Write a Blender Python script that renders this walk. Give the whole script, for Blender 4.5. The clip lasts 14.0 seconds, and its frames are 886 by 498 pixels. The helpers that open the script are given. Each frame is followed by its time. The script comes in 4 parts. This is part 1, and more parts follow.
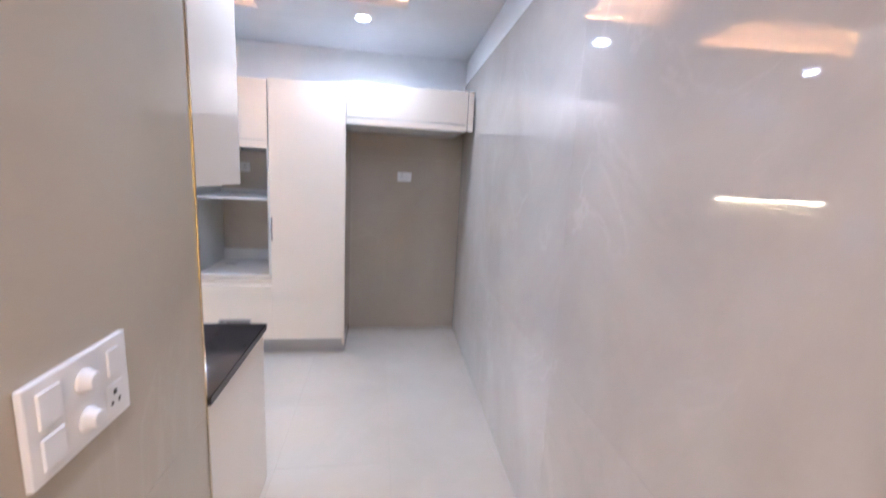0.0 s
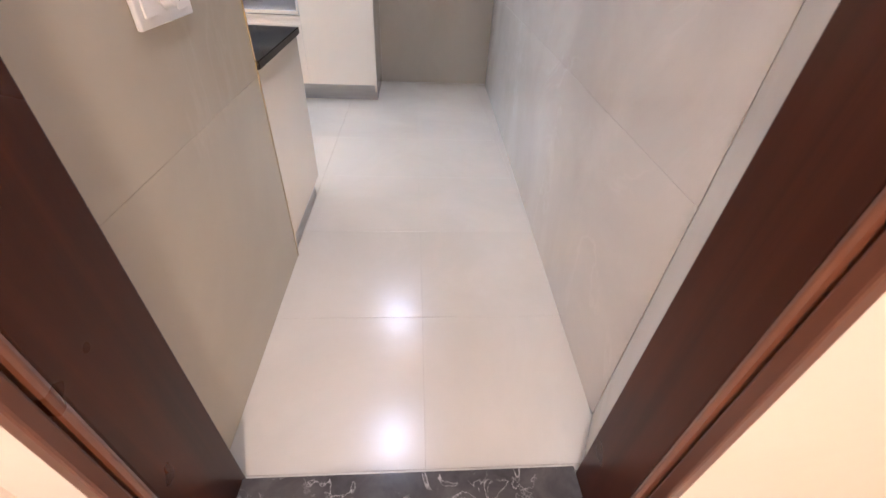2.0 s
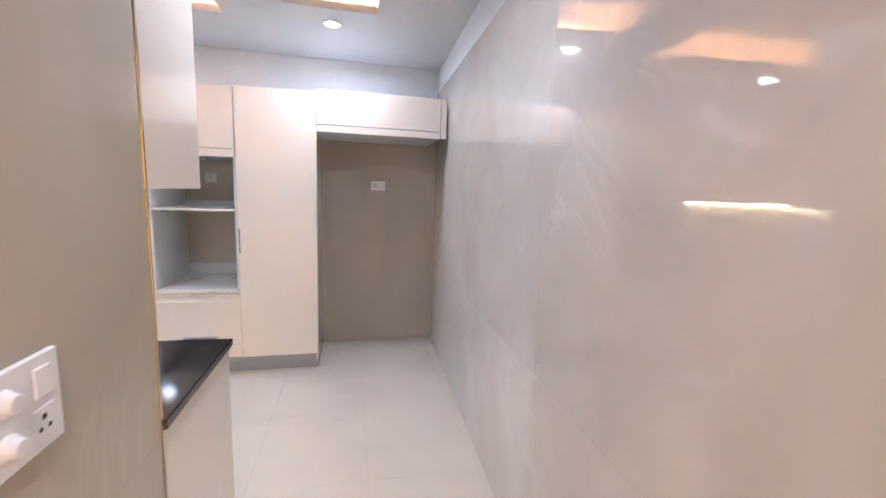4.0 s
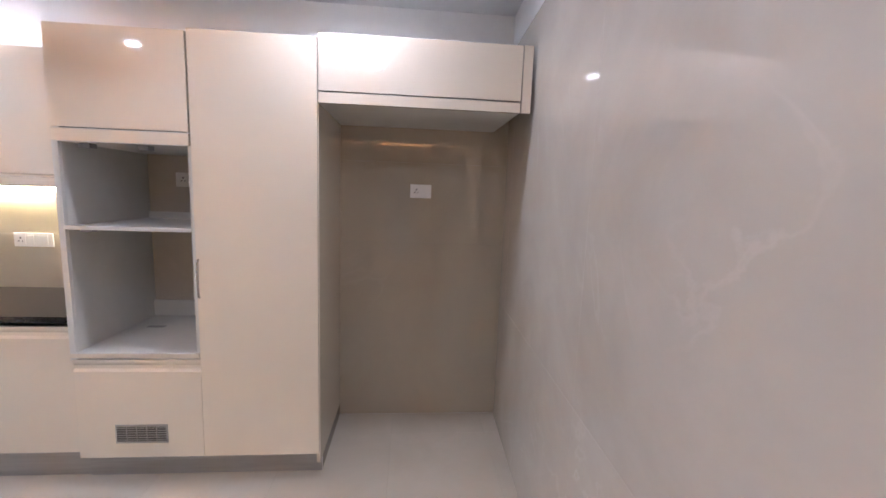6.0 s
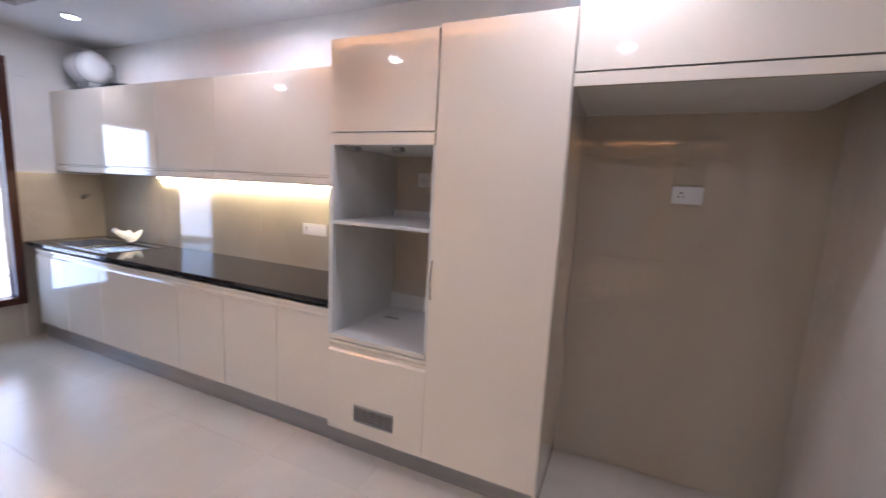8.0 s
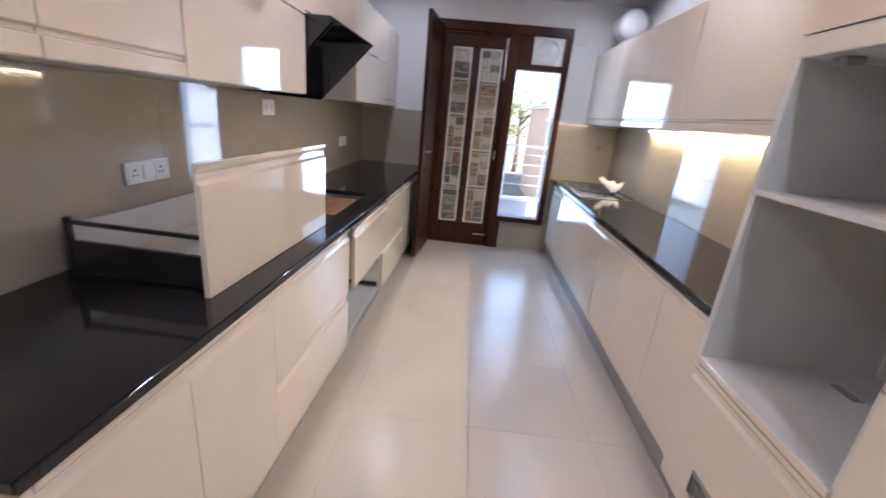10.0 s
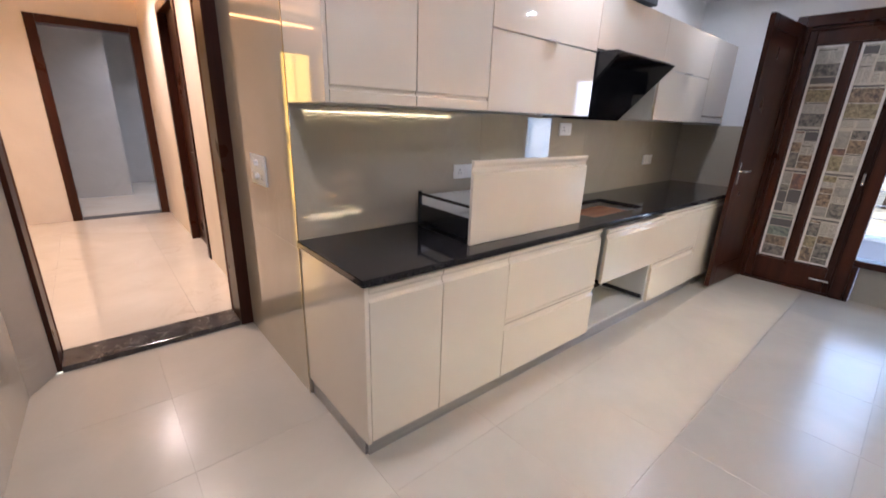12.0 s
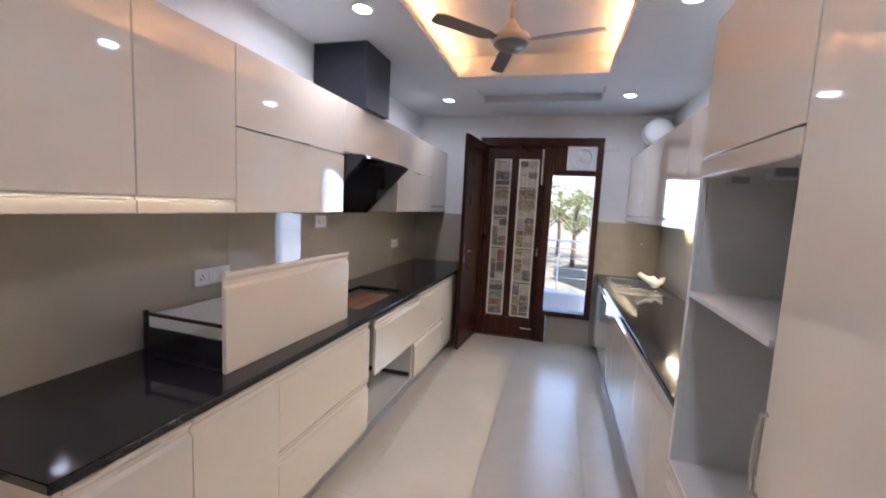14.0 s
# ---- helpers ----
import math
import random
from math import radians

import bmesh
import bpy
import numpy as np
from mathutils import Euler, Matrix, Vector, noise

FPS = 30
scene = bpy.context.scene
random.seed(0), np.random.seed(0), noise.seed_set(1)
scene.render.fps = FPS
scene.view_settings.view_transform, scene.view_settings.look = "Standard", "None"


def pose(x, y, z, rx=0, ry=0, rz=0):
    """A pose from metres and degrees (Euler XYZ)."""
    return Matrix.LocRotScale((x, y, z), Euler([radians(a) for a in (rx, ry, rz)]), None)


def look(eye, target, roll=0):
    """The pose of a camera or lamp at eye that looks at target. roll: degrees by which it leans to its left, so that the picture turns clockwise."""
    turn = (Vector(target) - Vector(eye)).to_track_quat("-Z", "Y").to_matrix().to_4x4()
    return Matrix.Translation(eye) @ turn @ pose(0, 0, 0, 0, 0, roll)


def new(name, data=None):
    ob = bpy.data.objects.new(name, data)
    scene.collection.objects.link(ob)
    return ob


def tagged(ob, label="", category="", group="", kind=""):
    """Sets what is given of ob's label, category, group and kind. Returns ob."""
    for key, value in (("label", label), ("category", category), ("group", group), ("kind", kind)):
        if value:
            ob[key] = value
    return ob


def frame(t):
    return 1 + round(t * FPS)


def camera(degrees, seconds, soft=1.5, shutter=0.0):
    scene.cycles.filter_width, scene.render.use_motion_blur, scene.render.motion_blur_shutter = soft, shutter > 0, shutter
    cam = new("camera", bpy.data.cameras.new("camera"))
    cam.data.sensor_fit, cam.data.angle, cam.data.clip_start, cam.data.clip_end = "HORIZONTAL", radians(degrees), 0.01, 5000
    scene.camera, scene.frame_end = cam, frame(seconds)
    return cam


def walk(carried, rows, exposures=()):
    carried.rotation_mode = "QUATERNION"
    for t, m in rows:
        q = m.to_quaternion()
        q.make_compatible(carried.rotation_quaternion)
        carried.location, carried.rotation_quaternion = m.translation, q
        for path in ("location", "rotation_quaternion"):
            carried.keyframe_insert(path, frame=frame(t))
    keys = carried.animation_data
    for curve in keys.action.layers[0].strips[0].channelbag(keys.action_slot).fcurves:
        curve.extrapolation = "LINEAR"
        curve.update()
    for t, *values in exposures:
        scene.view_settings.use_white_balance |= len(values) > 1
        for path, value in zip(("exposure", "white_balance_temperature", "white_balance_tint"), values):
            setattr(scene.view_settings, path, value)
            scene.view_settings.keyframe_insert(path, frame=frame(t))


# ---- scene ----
cam = camera(95.0, 14.0, soft=1.5, shutter=0.3)
PATH = [
    (0, (0.494, -1.203, 1.548), (0.812, 0.741, 1.204), 2.9),
    (0.5, (0.486, -1.269, 1.649), (0.962, 0.671, 1.751), 3.1),
    (1, (0.48, -1.273, 1.633), (1.001, 0.655, 1.749), 2.7),
    (1.5, (0.522, -1.385, 1.464), (0.832, 0.502, 0.878), 4.3),
    (2, (0.548, -1.539, 1.257), (0.694, 0.026, 0.021), 3.4),
    (2.5, (0.563, -1.569, 1.306), (0.806, 0.098, 0.229), 3.8),
    (3, (0.502, -1.555, 1.506), (0.961, 0.354, 1.125), 2.4),
    (5.5, (0.561, -0.091, 1.514), (0.819, 1.875, 1.257), 1.9),
    (6, (0.666, 0.168, 1.521), (0.836, 2.143, 1.258), 2.0),
    (6.5, (0.725, 0.332, 1.521), (0.833, 2.313, 1.264), 2.3),
    (7, (0.672, 0.408, 1.533), (0.619, 2.391, 1.284), 2.6),
    (7.5, (0.566, 0.434, 1.523), (0.197, 2.382, 1.265), 2.9),
    (8, (0.459, 0.474, 1.507), (-0.334, 2.287, 1.218), 3.0),
    (8.5, (0.413, 0.647, 1.508), (-0.848, 2.163, 1.174), 3.2),
    (9, (0.359, 0.851, 1.502), (-1.292, 1.912, 1.116), 3.3),
    (11.5, (0.654, 1.765, 1.4), (-0.677, 0.5, 0.608), 2.9),
    (12, (0.693, 1.858, 1.446), (-0.554, 0.419, 0.835), 2.0),
    (12.5, (0.711, 1.89, 1.561), (-0.566, 0.376, 1.283), 1.5),
    (13, (0.708, 1.897, 1.606), (-0.709, 0.485, 1.587), 1.6),
    (13.5, (0.646, 1.864, 1.616), (-1.123, 0.931, 1.672), 2.2),
    (14, (0.628, 1.73, 1.571), (-1.29, 1.205, 1.356), 2.9),
]
walk(cam, [(t, look(eye, target, roll)) for t, eye, target, roll in PATH],
     [(0, 2.6, 5050, 17), (1, 2.4, 5200, 17), (2, 2.65, 5300, 17), (2.5, 2.8, 5300, 17), (3, 2.9, 5250, 17), (5.5, 2.05, 5800, 21), (7.2, 2.15, 5800, 22), (8.0, 1.9, 5750, 24), (9, 1.9, 5750, 23), (11.5, 1.95, 5650, 17), (12.5, 1.95, 5800, 19), (14, 1.65, 5700, 19)])


# ---- world, sun and lamps ----
COOL, WARM, AMBER = (0.93, 0.95, 1.0), (1.0, 0.62, 0.32), (1.0, 0.47, 0.17)
world = bpy.data.worlds.new("world")
scene.world = world
world.use_nodes = True
wn = world.node_tree
sky = wn.nodes.new("ShaderNodeTexSky")
sky.sky_type, sky.sun_disc = "NISHITA", False
sky.sun_elevation, sky.sun_rotation = radians(42), radians(60)
wn.links.new(sky.outputs[0], wn.nodes["Background"].inputs[0])
wn.nodes["Background"].inputs[1].default_value = 0.15
sun = new("sun", bpy.data.lights.new("sun", "SUN"))
sun.data.energy, sun.data.angle, sun.data.color = 5.0, radians(0.5), (1.0, 0.95, 0.88)
sun.matrix_world = look((20, 12, 20.9), (0, 0, 0))


def lamp(name, at, watts, colour, size, size_y=0.0, aim=None, spread=180):
    data = bpy.data.lights.new(name, "AREA")
    data.energy, data.color, data.size, data.spread = watts, colour, size, radians(spread)
    data.shape = "RECTANGLE" if size_y else "DISK"
    if size_y:
        data.size_y = size_y
    ob = new(name, data)
    ob.matrix_world = look(at, aim or (at[0], at[1] + 1e-4, at[2] - 1))
    return ob


# ---- materials ----
def shader(name, base=(0.8, 0.8, 0.8), rough=0.4, metal=0.0, coat=0.0, emit=None, power=0.0):
    m = bpy.data.materials.new(name)
    m.use_nodes = True
    b = m.node_tree.nodes["Principled BSDF"]
    b.inputs["Base Color"].default_value = (*base, 1)
    b.inputs["Roughness"].default_value = rough
    b.inputs["Metallic"].default_value = metal
    b.inputs["Coat Weight"].default_value = coat
    b.inputs["Coat Roughness"].default_value = 0.03
    if emit:
        b.inputs["Emission Color"].default_value = (*emit, 1)
        b.inputs["Emission Strength"].default_value = power
    return m


def add(m, kind, **values):
    n = m.node_tree.nodes.new(kind)
    for k, v in values.items():
        n.inputs[k].default_value = v
    return n


def tie(m, a, out, b, inp):
    m.node_tree.links.new(a.outputs[out], b.inputs[inp])


def ramp(m, stops):
    r = m.node_tree.nodes.new("ShaderNodeValToRGB")
    while len(r.color_ramp.elements) < len(stops):
        r.color_ramp.elements.new(0.5)
    for e, (p, c) in zip(r.color_ramp.elements, stops):
        e.position, e.color = p, (*c, 1)
    return r


def grained(m, dark, light, scale, stretch=(1, 1, 1), detail=6, bump=0.0, low=0.35, high=0.68, rough_to=None, vary=0.0, fine=None):
    """Noise-driven colour between two tones, with bump, uneven gloss and a tone of its own for each piece."""
    b = m.node_tree.nodes["Principled BSDF"]
    pos = add(m, "ShaderNodeNewGeometry")
    mp = add(m, "ShaderNodeMapping", Scale=stretch)
    tie(m, pos, "Position", mp, "Vector")
    nz = add(m, "ShaderNodeTexNoise", Scale=scale, Detail=detail, Roughness=0.6, Distortion=0.6)
    tie(m, mp, "Vector", nz, "Vector")
    r = ramp(m, [(low, dark), (high, light)])
    tie(m, nz, 0, r, 0)
    last = r
    if vary:
        info = add(m, "ShaderNodeObjectInfo")
        mr = add(m, "ShaderNodeMapRange", **{"To Min": 1 - vary, "To Max": 1 + vary})
        tie(m, info, "Random", mr, "Value")
        mul = m.node_tree.nodes.new("ShaderNodeVectorMath")
        mul.operation = "SCALE"
        tie(m, r, 0, mul, 0)
        tie(m, mr, 0, mul, "Scale")
        last = mul
    tie(m, last, 0, b, "Base Color")
    if rough_to:
        mr2 = add(m, "ShaderNodeMapRange", **{"To Min": rough_to[0], "To Max": rough_to[1]})
        nz2 = add(m, "ShaderNodeTexNoise", Scale=fine or scale * 0.4, Detail=3)
        tie(m, pos, "Position", nz2, "Vector")
        tie(m, nz2, 0, mr2, "Value")
        tie(m, mr2, 0, b, "Roughness")
    if bump:
        bp = add(m, "ShaderNodeBump", Strength=bump, Distance=0.004)
        tie(m, nz, 0, bp, "Height")
        tie(m, bp, 0, b, "Normal")
    return m


def marbled(name, tones, vein, scale, rough, vein_amount=0.5, vary=0.02, coat=0.3, gloss=None):
    """Polished stone tile: cloudy tones with thin veins."""
    m = grained(shader(name, tones[0], rough, coat=coat), tones[0], tones[1], scale, detail=8, vary=vary, low=0.3, high=0.72, rough_to=gloss or (rough * 0.75, rough * 1.2))
    b = m.node_tree.nodes["Principled BSDF"]
    src = b.inputs["Base Color"].links[0].from_socket
    pos = add(m, "ShaderNodeNewGeometry")
    nz = add(m, "ShaderNodeTexNoise", Scale=scale * 0.9, Detail=7, Roughness=0.55, Distortion=1.6)
    tie(m, pos, "Position", nz, "Vector")
    r = ramp(m, [(0.482, (0, 0, 0)), (0.5, (vein_amount,) * 3), (0.518, (0, 0, 0))])
    tie(m, nz, 0, r, 0)
    mix = m.node_tree.nodes.new("ShaderNodeMix")
    mix.data_type = "RGBA"
    patch = add(m, "ShaderNodeTexNoise", Scale=scale * 1.3, Detail=3)
    shift = add(m, "ShaderNodeMapping", Location=(4.1, 2.3, 7.7))
    tie(m, pos, "Position", shift, "Vector")
    tie(m, shift, "Vector", patch, "Vector")
    keep = add(m, "ShaderNodeMapRange", **{"From Min": 0.5, "From Max": 0.66})
    tie(m, patch, 0, keep, "Value")
    amount = m.node_tree.nodes.new("ShaderNodeMath")
    amount.operation = "MULTIPLY"
    tie(m, r, 0, amount, 0)
    tie(m, keep, 0, amount, 1)
    tie(m, amount, 0, mix, 0)
    m.node_tree.links.new(src, mix.inputs[6])
    mix.inputs[7].default_value = (*vein, 1)
    m.node_tree.links.new(mix.outputs[2], b.inputs["Base Color"])
    return m


IVORY = grained(shader("ivory_gloss_laminate", (0.75, 0.67, 0.555), 0.05, coat=0.7), (0.73, 0.65, 0.535), (0.76, 0.68, 0.565), 1.3, rough_to=(0.03, 0.07), vary=0.015)
CARCASS = grained(shader("white_carcass_board", (0.6, 0.6, 0.57), 0.4), (0.58, 0.58, 0.55), (0.64, 0.64, 0.61), 3, rough_to=(0.3, 0.5))
WALL_TILE = marbled("beige_wall_tile", ((0.41, 0.362, 0.282), (0.475, 0.42, 0.328)), (0.53, 0.47, 0.38), 1.1, 0.035, 0.25)
PALE_TILE = marbled("pale_wall_tile", ((0.47, 0.422, 0.36), (0.585, 0.532, 0.465)), (0.74, 0.69, 0.63), 1.4, 0.035, 0.24)
FLOOR_TILE = marbled("greige_floor_tile", ((0.475, 0.425, 0.345), (0.54, 0.485, 0.40)), (0.54, 0.485, 0.41), 1.6, 0.22, 0.15, coat=0.0, gloss=(0.215, 0.255))
MARBLE = marbled("cream_marble", ((0.66, 0.57, 0.46), (0.76, 0.68, 0.58)), (0.55, 0.44, 0.32), 1.4, 0.06, 0.5)
GROUT = grained(shader("grout", (0.36, 0.32, 0.26), 0.4), (0.37, 0.33, 0.27), (0.43, 0.385, 0.315), 20)
GRANITE = grained(shader("black_granite", (0.02, 0.017, 0.018), 0.06), (0.014, 0.012, 0.0125), (0.034, 0.030, 0.031), 90, detail=4, low=0.45, high=0.75, rough_to=(0.05, 0.1), fine=6)
THRESH = marbled("dark_emperador", ((0.035, 0.031, 0.03), (0.09, 0.08, 0.075)), (0.42, 0.39, 0.37), 9, 0.17, 0.9, coat=0.0)
WHITE = grained(shader("white_paint", (0.78, 0.775, 0.76), 0.6), (0.74, 0.735, 0.72), (0.80, 0.795, 0.78), 2.2, bump=0.03)
# White paint greyed down: the ceiling's dimness is put into its colour.
CEILING_PAINT = grained(shader("dimmed_white_ceiling_paint", (0.66, 0.655, 0.65), 0.65), (0.63, 0.625, 0.62), (0.68, 0.675, 0.67), 1.8, bump=0.03)
PEACH = grained(shader("cream_paint", (0.77, 0.68, 0.58), 0.55), (0.74, 0.65, 0.55), (0.80, 0.71, 0.61), 2.0, bump=0.03)
GREY_PAINT = grained(shader("grey_paint", (0.55, 0.54, 0.52), 0.6), (0.52, 0.51, 0.49), (0.58, 0.57, 0.55), 2)
WOOD = grained(shader("red_brown_polished_wood", (0.065, 0.016, 0.007), 0.42), (0.026, 0.008, 0.0042), (0.062, 0.0175, 0.0085), 9, stretch=(1, 1, 0.06), detail=8, bump=0.05, rough_to=(0.22, 0.38))
WOOD.node_tree.nodes["Principled BSDF"].inputs["Specular IOR Level"].default_value = 0.22
WOOD_PALER = grained(shader("paler_beading_wood", (0.16, 0.055, 0.025), 0.3, coat=0.25), (0.11, 0.036, 0.017), (0.20, 0.072, 0.032), 9, stretch=(1, 1, 0.06), detail=8, rough_to=(0.22, 0.38))
WOOD_MID = grained(shader("brown_architrave_wood", (0.10, 0.032, 0.015), 0.35), (0.075, 0.024, 0.011), (0.125, 0.042, 0.02), 9, stretch=(1, 1, 0.06), detail=8, rough_to=(0.25, 0.4))
PLY = grained(shader("plywood", (0.28, 0.12, 0.05), 0.6), (0.20, 0.075, 0.03), (0.38, 0.18, 0.08), 14, stretch=(0.12, 1, 1), bump=0.08)
ALU = grained(shader("brushed_aluminium", (0.42, 0.41, 0.40), 0.3, metal=0.85), (0.38, 0.37, 0.36), (0.46, 0.45, 0.44), 30, stretch=(0.05, 1, 1), rough_to=(0.25, 0.4))
STEEL = shader("stainless_steel", (0.62, 0.61, 0.6), 0.22, metal=1.0)
BRASS = shader("pale_gold_trim", (0.60, 0.53, 0.40), 0.14, metal=1.0)
CHROME = shader("chrome", (0.75, 0.74, 0.72), 0.08, metal=1.0)
BRONZE = shader("dark_chrome", (0.16, 0.14, 0.12), 0.2, metal=1.0)
BLACK = shader("black_lacquer_metal", (0.012, 0.012, 0.014), 0.25, coat=0.3)
BLACK_GLASS = shader("black_glass", (0.004, 0.004, 0.005), 0.05)
BLACK_GLASS.node_tree.nodes["Principled BSDF"].inputs["Specular IOR Level"].default_value = 0.25
# Opaque blue-grey paints in the sky mirrored by distant house panes.
SKY_GLASS = grained(shader("sky_tinted_pane_glass", (0.34, 0.40, 0.47), 0.08), (0.30, 0.36, 0.43), (0.40, 0.46, 0.53), 1.2)
NAVY = grained(shader("black_duct_board", (0.014, 0.016, 0.024), 0.4), (0.011, 0.013, 0.02), (0.02, 0.022, 0.03), 4)
ENAMEL = grained(shader("white_enamel", (0.70, 0.70, 0.70), 0.25), (0.67, 0.67, 0.67), (0.73, 0.73, 0.73), 4)
PLASTIC = shader("white_plastic", (0.76, 0.76, 0.75), 0.35)
GREY_PLASTIC = shader("grey_plastic", (0.30, 0.30, 0.31), 0.4)
VENT_DARK = shader("vent_shadow_grey", (0.10, 0.095, 0.09), 0.6)
DARK = shader("socket_hole", (0.02, 0.02, 0.02), 0.6)
FAN_METAL = shader("fan_enamel", (0.62, 0.50, 0.38), 0.3)
FAN_BLADE = shader("fan_blade_enamel", (0.20, 0.18, 0.17), 0.35)
PAPER = grained(shader("newsprint", (0.5, 0.45, 0.38), 0.85), (0.42, 0.37, 0.31), (0.58, 0.53, 0.46), 22, detail=4)
PAPER_EDGE = grained(shader("pale_paper_tape", (0.72, 0.69, 0.64), 0.7), (0.66, 0.63, 0.58), (0.78, 0.75, 0.70), 12)
nt = PAPER.node_tree                                # thin paper lets daylight through
thin = nt.nodes.new("ShaderNodeBsdfTranslucent")
thin.inputs["Color"].default_value = (0.62, 0.56, 0.45, 1)
blend = nt.nodes.new("ShaderNodeMixShader")
blend.inputs[0].default_value = 0.4
nt.links.new(nt.nodes["Principled BSDF"].outputs[0], blend.inputs[1])
nt.links.new(thin.outputs[0], blend.inputs[2])
nt.links.new(blend.outputs[0], nt.nodes["Material Output"].inputs[0])
INKS = [shader("ink_grey", (0.30, 0.27, 0.235), 0.8), shader("ink_dark", (0.12, 0.11, 0.105), 0.8)] + [
    grained(shader(n, l, 0.8), tuple(0.8 * c + 0.04 for c in d), l, 34, detail=5, low=0.38, high=0.62) for n, d, l in (
        ("print_red", (0.10, 0.05, 0.04), (0.33, 0.17, 0.11)), ("print_blue", (0.05, 0.06, 0.075), (0.22, 0.24, 0.27)), ("print_ochre", (0.17, 0.13, 0.06), (0.38, 0.32, 0.19)),
        ("print_pale", (0.30, 0.275, 0.235), (0.38, 0.35, 0.30)), ("photo_dark", (0.05, 0.045, 0.04), (0.28, 0.25, 0.21)), ("photo_brown", (0.08, 0.05, 0.03), (0.36, 0.26, 0.17)), ("print_teal", (0.09, 0.12, 0.10), (0.30, 0.33, 0.26)))]
SPOT_GLOW = shader("downlight_diffuser", (0.9, 0.9, 0.9), 0.4, emit=(0.93, 0.96, 1.0), power=8)
WARM_GLOW = shader("warm_downlight_diffuser", (0.9, 0.9, 0.9), 0.4, emit=(1.0, 0.85, 0.66), power=6)
COVE_GLOW = shader("amber_led_strip", (0.9, 0.7, 0.4), 0.5, emit=AMBER, power=25)
COVE_DIM = shader("amber_led_strip_short", (0.9, 0.7, 0.4), 0.5, emit=(1.0, 0.50, 0.20), power=17)
LOBBY_COVE = shader("amber_lobby_strip", (0.9, 0.7, 0.4), 0.5, emit=AMBER, power=3)
LIT_GLASS = shader("lit_yellow_frosted_glass", (0.8, 0.7, 0.45), 0.3, emit=(1.0, 0.58, 0.09), power=1.15)
LED_GLOW = shader("yellow_led_strip", (0.9, 0.85, 0.6), 0.5, emit=(1.0, 0.83, 0.48), power=30)
PLASTER = grained(shader("render_white", (0.6, 0.58, 0.55), 0.8), (0.55, 0.53, 0.50), (0.66, 0.64, 0.61), 3, bump=0.1)
ORANGE_WALL = grained(shader("apricot_render", (0.55, 0.34, 0.2), 0.8), (0.62, 0.43, 0.29), (0.70, 0.50, 0.35), 1.5)
# Grey-blue is the shade on the kerb's face, put into its base colour.
KERB_PAINT = grained(shader("shaded_kerb_paint", (0.32, 0.34, 0.38), 0.7), (0.46, 0.48, 0.52), (0.54, 0.56, 0.60), 2)
ASPHALT = grained(shader("asphalt", (0.06, 0.058, 0.056), 0.85), (0.045, 0.044, 0.043), (0.075, 0.072, 0.07), 3, bump=0.2)
EARTH = grained(shader("dry_grass_earth", (0.16, 0.14, 0.08), 0.9), (0.17, 0.15, 0.09), (0.30, 0.26, 0.18), 0.7, bump=0.2)
BARK = grained(shader("bark", (0.12, 0.08, 0.05), 0.9), (0.08, 0.055, 0.035), (0.17, 0.12, 0.08), 8, bump=0.4)
LEAF = grained(shader("foliage", (0.10, 0.13, 0.05), 0.6), (0.09, 0.115, 0.04), (0.20, 0.21, 0.08), 0.9)
GLASS = shader("clear_glass", (1, 1, 1), 0.0)
GLASS.node_tree.nodes["Principled BSDF"].inputs["Transmission Weight"].default_value = 1.0
GLASS.node_tree.nodes["Principled BSDF"].inputs["IOR"].default_value = 1.1


# ---- mesh helpers ----
def box(bm, x0, x1, y0, y1, z0, z1, bevel=0.0, turn=None, mat=0):
    x0, x1, y0, y1, z0, z1 = min(x0, x1), max(x0, x1), min(y0, y1), max(y0, y1), min(z0, z1), max(z0, z1)
    v = [bm.verts.new(p) for p in ((x0, y0, z0), (x1, y0, z0), (x1, y1, z0), (x0, y1, z0), (x0, y0, z1), (x1, y0, z1), (x1, y1, z1), (x0, y1, z1))]
    f = [bm.faces.new([v[i] for i in q]) for q in ((3, 2, 1, 0), (4, 5, 6, 7), (0, 1, 5, 4), (1, 2, 6, 5), (2, 3, 7, 6), (3, 0, 4, 7))]
    for q in f:
        q.material_index = mat
    if bevel:
        edges = list({e for q in f for e in q.edges})
        out = bmesh.ops.bevel(bm, geom=edges, offset=bevel, segments=2, affect="EDGES", profile=0.5)
        v = list({w for q in out["faces"] for w in q.verts})
        for q in out["faces"]:
            q.material_index = mat
    if turn:
        bmesh.ops.transform(bm, matrix=turn, verts=v)
    return bm


def extrude(bm, section, axis, a, b, bevel=0.0):
    """A closed section of (u, v) pairs drawn out along an axis from a to b; (u, v) are the other two axes in order."""
    def place(u, v, w):
        return {"x": (w, u, v), "y": (u, w, v), "z": (u, v, w)}[axis]
    p = [bm.verts.new(place(u, v, a)) for u, v in section]
    q = [bm.verts.new(place(u, v, b)) for u, v in section]
    n = len(p)
    faces = [bm.faces.new(p), bm.faces.new(q[::-1])]
    faces += [bm.faces.new((p[i], q[i], q[(i + 1) % n], p[(i + 1) % n])) for i in range(n)]
    bmesh.ops.recalc_face_normals(bm, faces=faces)
    if bevel:
        bmesh.ops.bevel(bm, geom=list({e for f in faces for e in f.edges}), offset=bevel, segments=1, affect="EDGES", clamp_overlap=True)
    return bm


